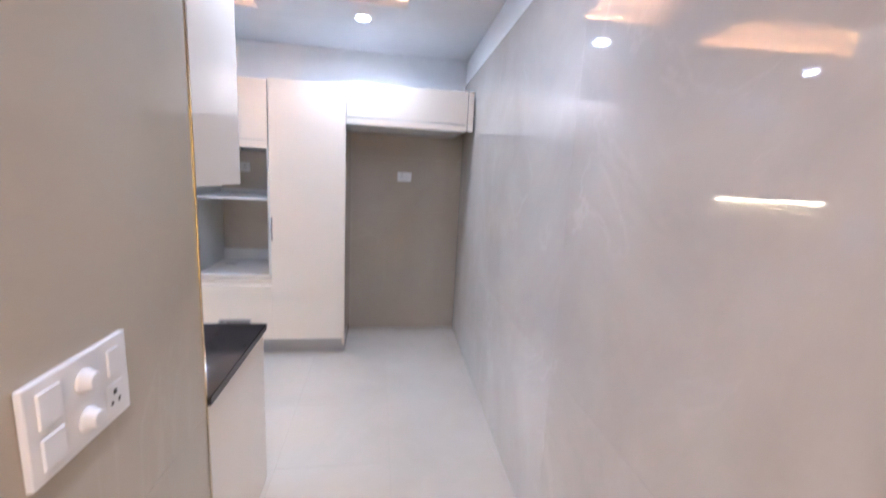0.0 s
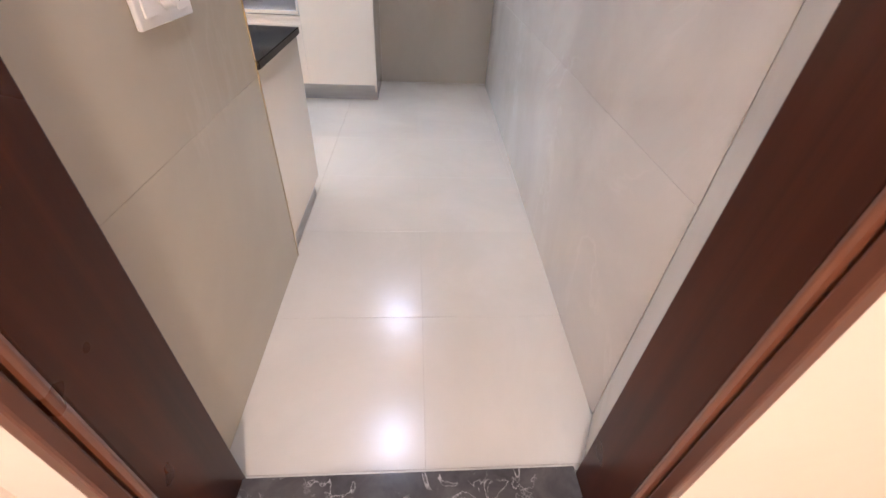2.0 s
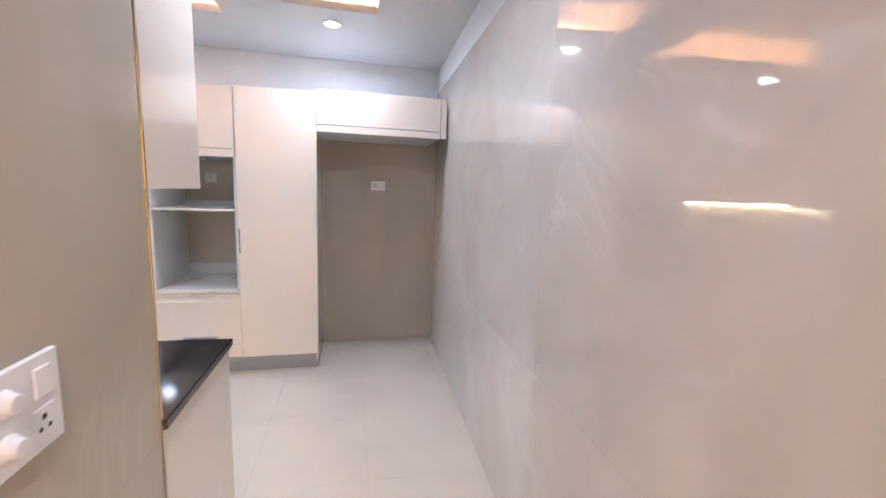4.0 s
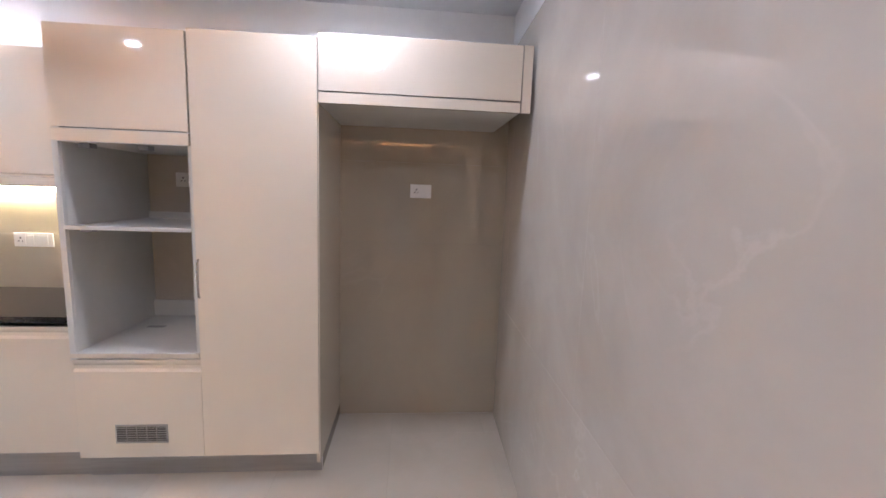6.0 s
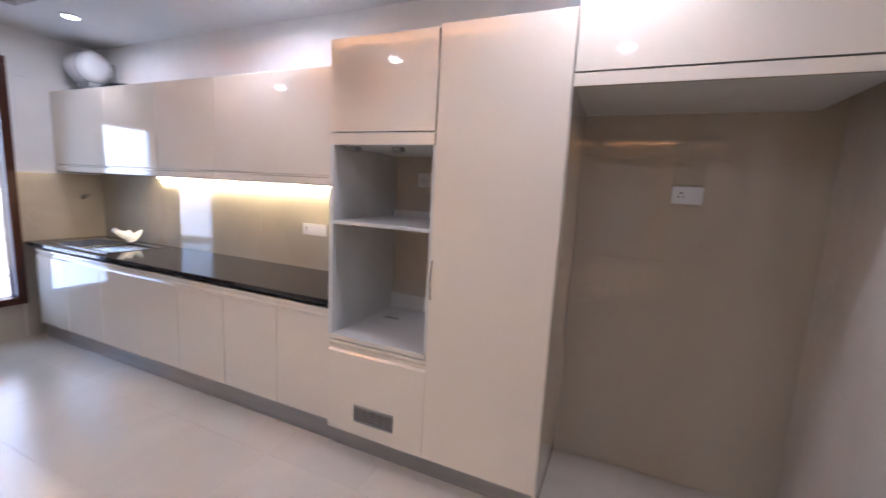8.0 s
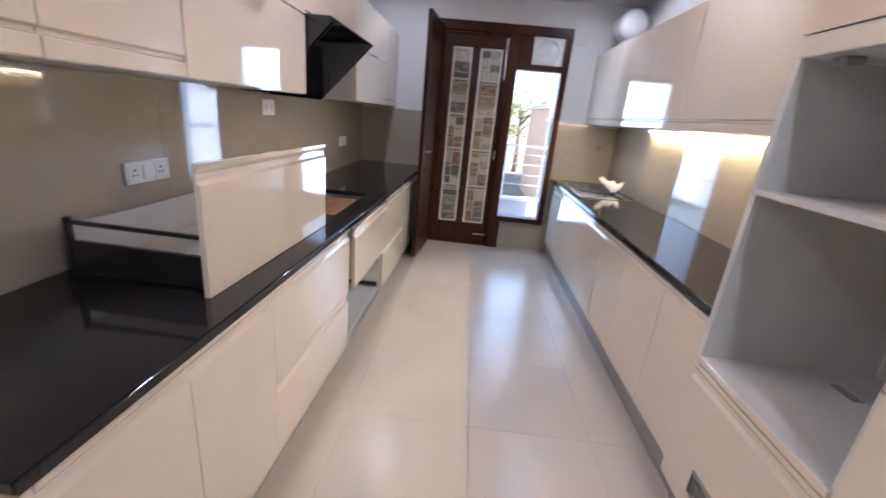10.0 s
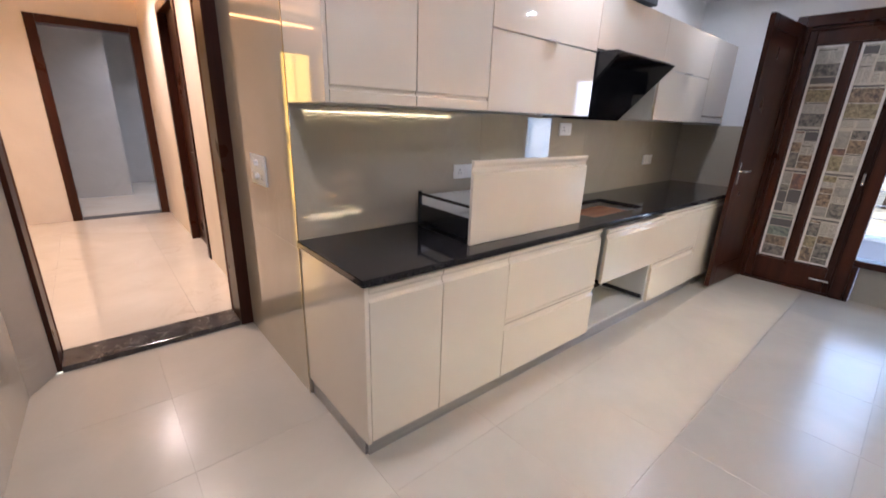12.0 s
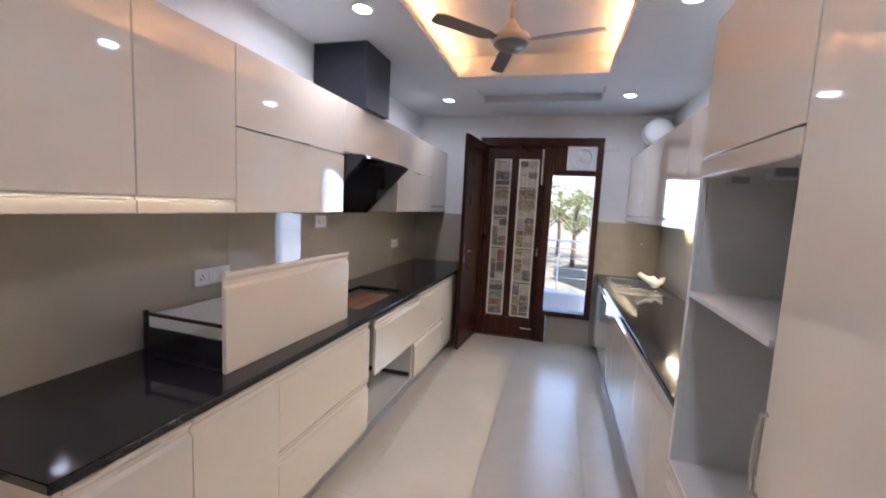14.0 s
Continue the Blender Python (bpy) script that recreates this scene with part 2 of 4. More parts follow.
def spin(bm, profile, centre, axis="z", steps=24):
    """A turned body: (radius, height) pairs round an axis through centre."""
    rings = []
    for r, h in profile:
        ring = []
        for i in range(steps):
            a = 2 * math.pi * i / steps
            c, s = r * math.cos(a), r * math.sin(a)
            d = {"z": (c, s, h), "x": (h, c, s), "y": (s, h, c)}[axis]
            ring.append(bm.verts.new((centre[0] + d[0], centre[1] + d[1], centre[2] + d[2])))
        rings.append(ring)
    for a, b in zip(rings, rings[1:]):
        for i in range(steps):
            f = bm.faces.new((a[i], a[(i + 1) % steps], b[(i + 1) % steps], b[i]))
            f.smooth = True
    bm.faces.new(rings[0][::-1])
    bm.faces.new(rings[-1])
    return bm


def tube(bm, points, radius, steps=10):
    """A round bar through points."""
    rings = []
    pts = [Vector(p) for p in points]
    for i, p in enumerate(pts):
        d = (pts[min(i + 1, len(pts) - 1)] - pts[max(i - 1, 0)]).normalized()
        side = d.cross(Vector((0, 0, 1)) if abs(d.z) < 0.9 else Vector((1, 0, 0))).normalized()
        up = side.cross(d)
        r = radius[i] if isinstance(radius, (list, tuple)) else radius
        rings.append([bm.verts.new(p + side * r * math.cos(2 * math.pi * k / steps) + up * r * math.sin(2 * math.pi * k / steps)) for k in range(steps)])
    for a, b in zip(rings, rings[1:]):
        for k in range(steps):
            f = bm.faces.new((a[k], a[(k + 1) % steps], b[(k + 1) % steps], b[k]))
            f.smooth = True
    bm.faces.new(rings[0][::-1])
    bm.faces.new(rings[-1])
    return bm


def plate(bm, axis, us, vs, w0, w1, holes=()):
    """A plate with rectangular holes (u0, u1, v0, v1), normal to an axis, from w0 to w1."""
    cu = sorted({*us, *(h[0] for h in holes), *(h[1] for h in holes)})
    cv = sorted({*vs, *(h[2] for h in holes), *(h[3] for h in holes)})
    cu, cv = [u for u in cu if us[0] <= u <= us[1]], [v for v in cv if vs[0] <= v <= vs[1]]
    verts = {}

    def at(i, j, k):
        if (i, j, k) not in verts:
            u, v, w = cu[i], cv[j], (w0, w1)[k]
            verts[i, j, k] = bm.verts.new({"x": (w, u, v), "y": (u, w, v), "z": (u, v, w)}[axis])
        return verts[i, j, k]

    def solid(i, j):
        if not (0 <= i < len(cu) - 1 and 0 <= j < len(cv) - 1):
            return False
        u, v = (cu[i] + cu[i + 1]) / 2, (cv[j] + cv[j + 1]) / 2
        return not any(h[0] < u < h[1] and h[2] < v < h[3] for h in holes)
    for i in range(len(cu) - 1):
        for j in range(len(cv) - 1):
            if not solid(i, j):
                continue
            bm.faces.new([at(i, j, 0), at(i + 1, j, 0), at(i + 1, j + 1, 0), at(i, j + 1, 0)])
            bm.faces.new([at(i, j, 1), at(i, j + 1, 1), at(i + 1, j + 1, 1), at(i + 1, j, 1)])
            for di, dj, a, b in ((-1, 0, (i, j), (i, j + 1)), (1, 0, (i + 1, j), (i + 1, j + 1)), (0, -1, (i, j), (i + 1, j)), (0, 1, (i, j + 1), (i + 1, j + 1))):
                if not solid(i + di, j + dj):
                    bm.faces.new([at(*a, 0), at(*b, 0), at(*b, 1), at(*a, 1)])
    bmesh.ops.recalc_face_normals(bm, faces=bm.faces)
    return bm


def base_of(ob):
    while ob.parent:
        ob = ob.parent
    return Vector(ob.get("base", (0, 0, 0)))


def part(name, bm, mat, parent=None, label="", smooth=False):
    """Links a bmesh, drawn in world coordinates, as one mesh under a thing or a part."""
    if isinstance(bm, bpy.types.Mesh):
        me = bm
    else:
        if parent:
            bmesh.ops.translate(bm, vec=-base_of(parent), verts=bm.verts)
        me = bpy.data.meshes.new(name)
        bm.to_mesh(me)
        bm.free()
        for m in (mat if isinstance(mat, list) else [mat]):
            me.materials.append(m)
        if smooth:
            for f in me.polygons:
                f.use_smooth = True
    ob = new(name, me)
    ob.parent = parent
    return tagged(ob, label)


def thing(name, at, label, category, group="", kind=""):
    ob = new(name)
    ob.location = at
    ob["base"] = at
    ob.empty_display_size = 0.05
    return tagged(ob, label, category, group, kind)


def setting(name, bm, mat, label, category):
    return tagged(part(name, bm, mat), label, category, kind="structure")


B = bmesh.new


# ---- kitchen shell ----
CEIL, BACK, FARX, TOP_TILE = 2.65, 2.84, -4.33, 2.42
EAST = math.atan2(0.115, 3.0)                      # the end wall is a little out of square

setting("ground", box(B(), -400, 400, -400, 400, -4.2, -4.0), EARTH, "dry earth and grass far below the balcony", "ground")
floor = setting("floor", box(B(), FARX, 1.42, -1.019, BACK, -0.12, -0.004), GROUT, "kitchen floor of large polished greige tiles", "floor")
setting("wall_south", box(B(), FARX - 0.2, -0.01, -0.16, -0.008, -0.1, 2.95), WHITE, "white painted wall behind the hob counter", "wall")
setting("wall_north", box(B(), FARX - 0.2, 1.6, BACK + 0.008, BACK + 0.2, -0.1, 2.95), WHITE, "white painted wall behind the tall cabinets", "wall")
setting("wall_pier", box(B(), -0.16, -0.012, -0.985, -0.16, -0.1, 2.95), WHITE, "white painted pier beside the kitchen doorway", "wall")
east = setting("wall_east", box(B(), 0.012, 0.2, -0.015, 3.75, -0.1, 2.95), WHITE, "end wall, white above tall polished stone slabs", "wall")
east.matrix_world = pose(1.148, -0.83, 0, 0, 0, -math.degrees(EAST))
ret = setting("wall_return", extrude(B(), [(1.158, -0.846), (1.06, -1.034), (1.35, -1.034), (1.35, -0.846)], "z", -0.1, 2.95), GROUT, "slanted polished stone return beside the doorway", "wall")
for z0, z1 in ((0.0, 1.4260), (1.4270, 2.95)):
    part("tile", extrude(B(), [(1.1476, -0.846), (1.045, -1.035), (1.0595, -1.0345), (1.1575, -0.8465)], "z", z0, z1), PALE_TILE, ret)
part("crack", tube(B(), [(1.1476 - 0.1026 * s, -0.846 - 0.189 * s, z) for s, z in ((0.12, 1.766), (0.25, 1.768), (0.36, 1.772), (0.45, 1.780), (0.56, 1.783))], 0.00035, 5), GROUT, ret, "hairline crack in the stone")
setting("wall_west", plate(B(), "x", (-0.16, BACK + 0.2), (-0.1, 2.95), FARX - 0.2, FARX, [(0.80, 2.185, -0.02, 2.395)]), WHITE, "white painted wall round the balcony door", "wall")
setting("wall_below_window", box(B(), FARX - 0.18, FARX - 0.004, 1.70, 2.185, -0.02, 0.325), WALL_TILE, "low tiled wall below the balcony sidelight", "wall")
setting("wall_entry", plate(B(), "y", (-0.16, 2.4), (-0.1, 2.95), -1.235, -0.998, [(-0.012, 1.11, -0.1, 2.43)]), WHITE, "white painted wall over the kitchen doorway", "wall")

TRAYS = [(-2.84, -0.36, 0.83, 2.04, 0.19), (0.065, 0.66, 0.68, 1.755, 0.19), (-3.68, -3.20, 0.92, 2.06, 0.07)]
SPOTS = [(0.357, 0.415), (0.356, 1.99), (-1.56, 0.59), (-3.53, 0.58), (-3.48, 2.29), (-1.72, 2.30)]
ceil = plate(B(), "z", (FARX - 0.2, 1.6), (-1.0, BACK + 0.2), CEIL, CEIL + 0.02, [t[:4] for t in TRAYS])
for x0, x1, y0, y1, d in TRAYS:
    o = 0.07 if d > 0.1 else 0.0
    plate(ceil, "z", (x0 - o - 0.01, x1 + o + 0.01), (y0 - o - 0.01, y1 + o + 0.01), CEIL + d, CEIL + d + 0.02)
    for a0, a1, b0, b1 in ((x0 - o - 0.01, x0 - o, y0 - o - 0.01, y1 + o + 0.01), (x1 + o, x1 + o + 0.01, y0 - o - 0.01, y1 + o + 0.01), (x0 - o, x1 + o, y0 - o - 0.01, y0 - o), (x0 - o, x1 + o, y1 + o, y1 + o + 0.01)):
        box(ceil, a0, a1, b0, b1, CEIL + 0.02, CEIL + d)
    if d > 0.1:                                     # a low lip hides the strip light
        for a0, a1, b0, b1 in ((x0 - 0.012, x0, y0 - 0.012, y1 + 0.012), (x1, x1 + 0.012, y0 - 0.012, y1 + 0.012), (x0, x1, y0 - 0.012, y0), (x0, x1, y1, y1 + 0.012)):
            box(ceil, a0, a1, b0, b1, CEIL + 0.02, CEIL + 0.05)
setting("ceiling", ceil, CEILING_PAINT, "white false ceiling with lit recessed trays", "ceiling")
setting("ceiling_slab", box(B(), FARX - 0.2, 1.6, -1.27, BACK + 0.2, 2.95, 3.1), WHITE, "concrete slab over the false ceiling", "ceiling")
for x0, x1, y0, y1, d in TRAYS[:2]:
    led = thing("cove_light", ((x0 + x1) / 2, (y0 + y1) / 2, CEIL + 0.02), "amber strip light hidden in the ceiling tray", "light", "cove lights")
    for b in ([y0 - 0.036, y1 + 0.024] if x0 < -1 else [y1 + 0.024]):
        part("strip", box(B(), x0 - 0.05, x1 + 0.05, b, b + 0.012, CEIL + 0.0205, CEIL + 0.032), COVE_GLOW if x0 < -1 else COVE_DIM, led)


def downlight(x, y, z, glow, colour, watts, spread=140):
    t = thing("ceiling_downlight", (x, y, z), "round recessed downlight, lit, with a white rim", "ceiling light", "downlights")
    part("rim", spin(B(), [(0.052, -0.001), (0.062, -0.003), (0.062, -0.008), (0.055, -0.012), (0.050, -0.010), (0.050, -0.001)], (x, y, z), steps=28), PLASTIC, t)
    part("diffuser", spin(B(), [(0.049, -0.002), (0.049, -0.011), (0.04, -0.0145), (0.02, -0.0165)], (x, y, z), steps=24), glow, t)
    lamp("downlight_lamp", (x, y, z - 0.02), watts, colour, 0.1, spread=spread)


for (x, y), watts in zip(SPOTS, (2.3, 2.8, 2.9, 1.5, 1.4, 2.1)):
    downlight(x, y, CEIL, SPOT_GLOW, COOL, watts, 172)


# ---- entry door frame and threshold ----
door1 = tagged(thing("door_1", (0.54, -1.12, 0), "red-brown polished wooden door frame, no leaf in it", "door frame"), kind="structure")
for side, x, s in (("jamb", 0.075, -1), ("jamb", 1.022, 1)):
    part(side, box(B(), x, x + s * 0.085, -1.204, -1.006 if s < 0 else -1.036, 0, 2.415, 0.004), WOOD, door1)
    part("bead", box(B(), x - s * 0.005, x + s * 0.07, -1.224, -1.2045, 0.035, 2.40, 0.008), WOOD_PALER, door1, "lighter rounded wooden bead")
    part("groove", box(B(), x + s * 0.010, x + s * 0.07, -1.2305, -1.2245, 0.035, 2.40), WOOD, door1)
    part("architrave", box(B(), x - s * 0.002, x + s * 0.024, -1.260, -1.231, 0.035, 2.43, 0.005), WOOD_MID, door1, "mid-brown architrave")
part("head", box(B(), 0.0755, 1.0215, -1.20, -1.01, 2.325, 2.415, 0.004), WOOD, door1)
part("bead", box(B(), 0.0755, 1.0215, -1.222, -1.2005, 2.338, 2.40, 0.007), WOOD_PALER, door1, "lighter rounded wooden bead")
part("architrave", box(B(), 0.0815, 1.0135, -1.258, -1.2225, 2.33, 2.43, 0.005), WOOD, door1)
setting("threshold", box(B(), 0.076, 1.021, -1.245, -1.02, -0.1, 0.035, 0.003), THRESH, "dark brown veined marble door threshold", "threshold")

# ---- lobby beyond the doorway ----
LZ, LX0, LX1, LY = 0.036, -0.06, 2.4, -5.05
lobby_floor = setting("floor_lobby", box(B(), -2.0, LX1, LY - 3.2, -1.246, -0.1, LZ - 0.004), GROUT, "lobby floor of glossy cream marble", "floor")
setting("wall_lobby_west", plate(B(), "x", (LY, -1.2355), (-0.1, 3.1), LX0 - 0.18, LX0, [(-3.46, -2.52, 0.0, 2.42)]), PEACH, "cream painted lobby wall with a doorway", "wall")
setting("wall_lobby_east", box(B(), LX1, LX1 + 0.15, LY - 3.2, -1.0, -0.1, 3.1), PEACH, "cream painted lobby wall", "wall")
setting("wall_lobby_back", plate(B(), "y", (LX0 - 0.18, LX1), (-0.1, 3.1), LY - 0.2, LY, [(-0.05, 0.995, 0.0, 2.42), (1.78, 2.34, 0.0, 2.40)]), PEACH, "cream painted back wall of the lobby", "wall")
setting("wall_lobby_front", plate(B(), "y", (LX0, LX1), (LZ, 2.95), -1.25, -1.2355, [(0.0505, 1.0465, 0.0, 2.432)]), PEACH, "cream painted lobby side of the kitchen wall", "wall")
lc = plate(B(), "z", (LX0 - 0.2, LX1 + 0.1), (LY - 0.2, -1.27), 2.76, 2.78, [(0.98, 2.0, -4.3, -1.9)])
plate(lc, "z", (0.9, 2.1), (-4.4, -1.8), 2.95, 2.97)
for a in ((0.89, 0.9, -4.4, -1.8), (2.1, 2.11, -4.4, -1.8), (0.9, 2.1, -4.41, -4.4), (0.9, 2.1, -1.8, -1.79)):
    box(lc, *a, 2.78, 2.95)
setting("ceiling_lobby", lc, WHITE, "white lobby ceiling with a lit tray", "ceiling")
lobby_cove = thing("cove_light", (1.5, -3.1, 2.78), "amber strip light hidden in the lobby ceiling tray", "light", "cove lights")
for a in ((0.93, 0.95, -4.36, -1.84), (2.03, 2.05, -4.36, -1.84), (0.97, 2.01, -4.36, -4.34), (0.97, 2.01, -1.86, -1.84)):
    part("strip", box(B(), *a, 2.781, 2.79), LOBBY_COVE, lobby_cove)
# The nearer one, at y -2.0, is unseen and added to brighten the lobby.
for x, y in ((0.45, -3.75), (0.45, -2.0)):
    downlight(x, y, 2.76, WARM_GLOW, (1.0, 0.80, 0.64), 6.5)
cornice = thing("cornice_light", (1.0, LY + 0.01, 2.745), "thin amber light line along the lobby wall top", "light", "cove lights")
part("strip", box(B(), LX0 + 0.02, LX1 - 0.02, LY + 0.0005, LY + 0.018, 2.742, 2.7595), LOBBY_COVE, cornice)
room = B()
box(room, -2.2, -2.05, LY - 3.2, LY - 0.2, -0.1, 3.1)
box(room, -2.05, LX1, LY - 3.35, LY - 3.2, -0.1, 3.1)
setting("wall_far_room", room, GREY_PAINT, "plain grey walls of the room past the lobby", "wall")
setting("partition_far_room", box(B(), 0.24, LX1, LY - 1.9, LY - 1.75, -0.1, 3.1), GREY_PAINT, "grey partition in the room past the lobby", "wall")
setting("ceiling_far_room", box(B(), -2.2, LX1, LY - 3.3, LY - 0.2, 2.76, 2.85), WHITE, "white ceiling of the room past the lobby", "ceiling")
# Unseen downlight, added to brighten the room past the lobby.
downlight(-0.6, LY - 1.2, 2.76, SPOT_GLOW, COOL, 6)
side = B()
box(side, -2.0, -1.85, LY, -1.27, -0.1, 3.1)
setting("wall_side_room", side, GREY_PAINT, "plain wall of the unlit side room", "wall")
setting("ceiling_side_room", box(B(), -2.0, LX0 - 0.18, LY - 0.2, -1.0, 2.76, 2.85), WHITE, "ceiling of the unlit side room", "ceiling")
setting("wall_side_end", box(B(), -2.0, -0.16, -1.27, -1.12, -0.1, 2.95), GREY_PAINT, "end wall of the unlit side room", "wall")

door2 = tagged(thing("door_2", (0.47, LY, LZ), "red-brown wooden door frame at the end of the lobby", "door frame"), kind="structure")
for x0, x1 in ((-0.05, 0.045), (0.90, 0.995)):
    part("jamb", box(B(), x0, x1, LY - 0.2, LY + 0.02, LZ, 2.42, 0.005), WOOD, door2)
part("head", box(B(), 0.0455, 0.8995, LY - 0.2, LY + 0.02, 2.33, 2.42, 0.005), WOOD, door2)
for z in (0.35, 1.2, 2.1):
    part("hinge", box(B(), 0.893, 0.8995, LY - 0.09, LY - 0.01, z, z + 0.1, 0.002), STEEL, door2, "steel butt hinge")
part("sill", box(B(), 0.046, 0.899, LY - 0.19, LY + 0.01, LZ - 0.001, LZ + 0.004), THRESH, door2, "dark marble sill strip")
door6 = tagged(thing("door_6", (1.98, LY, LZ), "brown framed frosted glass door glowing yellow from behind", "door"), kind="structure")
for x0, x1 in ((1.7805, 1.82), (2.30, 2.3395)):
    part("jamb", box(B(), x0, x1, LY - 0.19, LY + 0.015, LZ, 2.3995, 0.004), WOOD, door6)
part("head", box(B(), 1.8205, 2.2995, LY - 0.19, LY + 0.015, 2.35, 2.3995, 0.004), WOOD, door6)
part("stile", box(B(), 2.05, 2.07, LY - 0.07, LY - 0.04, LZ, 2.3495, 0.003), WOOD_PALER, door6, "slim wooden glazing bar")
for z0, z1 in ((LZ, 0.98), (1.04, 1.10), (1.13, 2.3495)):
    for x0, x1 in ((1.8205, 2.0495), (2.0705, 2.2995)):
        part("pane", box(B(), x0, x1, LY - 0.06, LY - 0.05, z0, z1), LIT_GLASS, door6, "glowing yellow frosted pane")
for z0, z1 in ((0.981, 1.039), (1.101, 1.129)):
    part("rail", box(B(), 1.8205, 2.0495, LY - 0.07, LY - 0.04, z0, z1, 0.003), WOOD_PALER, door6)
    part("rail", box(B(), 2.0705, 2.2995, LY - 0.07, LY - 0.04, z0, z1, 0.003), WOOD_PALER, door6)
# Unseen board, added to keep the panes' glow out of the far room.
part("light_box", box(B(), 1.8205, 2.2995, LY - 0.185, LY - 0.17, LZ, 2.3495), WHITE, door6, "unseen white board added to stop the panes' glow")
door3 = tagged(thing("door_3", (LX0, -3.0, LZ), "dark red-brown wooden door, shut, in its frame", "door"), kind="structure")
for y0, y1 in ((-3.46, -3.38), (-2.60, -2.52)):
    part("jamb", box(B(), LX0 - 0.18, LX0 + 0.015, y0, y1, LZ, 2.42, 0.005), WOOD, door3)
part("head", box(B(), LX0 - 0.18, LX0 + 0.015, -3.3795, -2.6005, 2.34, 2.42, 0.005), WOOD, door3)
leaf3 = part("leaf", box(B(), LX0 - 0.10, LX0 - 0.06, -3.3795, -2.6005, LZ + 0.005, 2.339, 0.003), WOOD, door3)
part("handle", tube(B(), [(LX0 - 0.06, -2.68, 1.06), (LX0 - 0.005, -2.68, 1.06), (LX0 - 0.005, -2.79, 1.06)], 0.009), STEEL, leaf3, "steel lever handle")


# ---- cabinets ----
def front(name, x0, x1, z0, z1, y, s, parent, grip="", gap=0.0018, label=""):
    """A gloss door or drawer front facing s along y, its face at y, with a routed finger grip along one edge."""
    x0, x1, z0, z1, t = min(x0, x1) + gap, max(x0, x1) - gap, z0 + gap, z1 - gap, 0.019
    def yy(d):
        return y - s * d
    sec = [(yy(t), z0), (yy(0), z0)]
    if grip == "bottom":
        sec = [(yy(t), z0), (yy(0), z0), (yy(0), z0 + 0.042), (yy(0.011), z0 + 0.047), (yy(0.011), z0 + 0.056), (yy(0), z0 + 0.062)]
    if grip == "top":
        sec += [(yy(0), z1 - 0.062), (yy(0.011), z1 - 0.05), (yy(0.011), z1 - 0.032), (yy(0.004), z1 - 0.022), (yy(0), z1 - 0.012)]
    sec += [(yy(0), z1), (yy(t), z1)]
    return part(name, extrude(B(), sec, "x", x0, x1, 0.0012), IVORY, parent, label)


def carcass(x0, x1, y0, y1, z0, z1, parent, shelves=(), back="y0", open_top=False):
    """Side boards, bottom, top, back and shelves of a cabinet, as parts."""
    t = 0.016
    x0, x1 = min(x0, x1), max(x0, x1)
    for a in ((x0 + 0.0005, x0 + t), (x1 - t, x1 - 0.0005)):
        part("side_board", box(B(), *a, y0, y1, z0, z1), CARCASS, parent)
    part("bottom_board", box(B(), x0 + t, x1 - t, y0, y1, z0, z0 + t), CARCASS, parent)
    if not open_top:
        part("top_board", box(B(), x0 + t, x1 - t, y0, y1, z1 - t, z1), CARCASS, parent)
    w = (y0, y0 + 0.008) if back == "y0" else (y1 - 0.008, y1)
    part("back_board", box(B(), x0 + t, x1 - t, *w, z0 + t, z1 - t), CARCASS, parent)
    inner = (y0 + 0.01, y1 - 0.006) if back == "y0" else (y0 + 0.006, y1 - 0.01)
    for z in shelves:
        part("shelf", box(B(), x0 + t, x1 - t, *inner, z - 0.009, z + 0.009, 0.001), CARCASS, parent)


def unit(name, x0, x1, y0, y1, z0, z1, label, category, group, **kw):
    t = thing(name, ((x0 + x1) / 2, (y0 + y1) / 2, z0), label, category, group)
    carcass(x0, x1, y0, y1, z0, z1, t, **kw)
    return t


def leg(parent, x, y, z1):
    part("leg", spin(B(), [(0.028, 0), (0.028, 0.01), (0.018, 0.012), (0.018, z1 - 0.012), (0.03, z1 - 0.01), (0.03, z1 - 0.0005)], (x, y, 0.0), steps=12), GREY_PLASTIC, parent, "grey plastic levelling leg")


# hob side, base units
LY1, LF, BZ = 0.569, 0.590, 0.105
COUNTER = 0.838
for x0, x1 in ((-0.022, -0.386), (-0.386, -0.812)):
    u = unit("base_cabinet", x0, x1, 0.004, LY1, BZ, COUNTER - 0.002, "ivory gloss base cabinet with one door under the black counter", "cabinet", "hob side base units")
    front("door", x0, x1, BZ + 0.002, COUNTER - 0.01, LF, 1, u, "top")
    for x in (x0 - 0.05, x1 + 0.05):
        leg(u, x, 0.3, BZ)
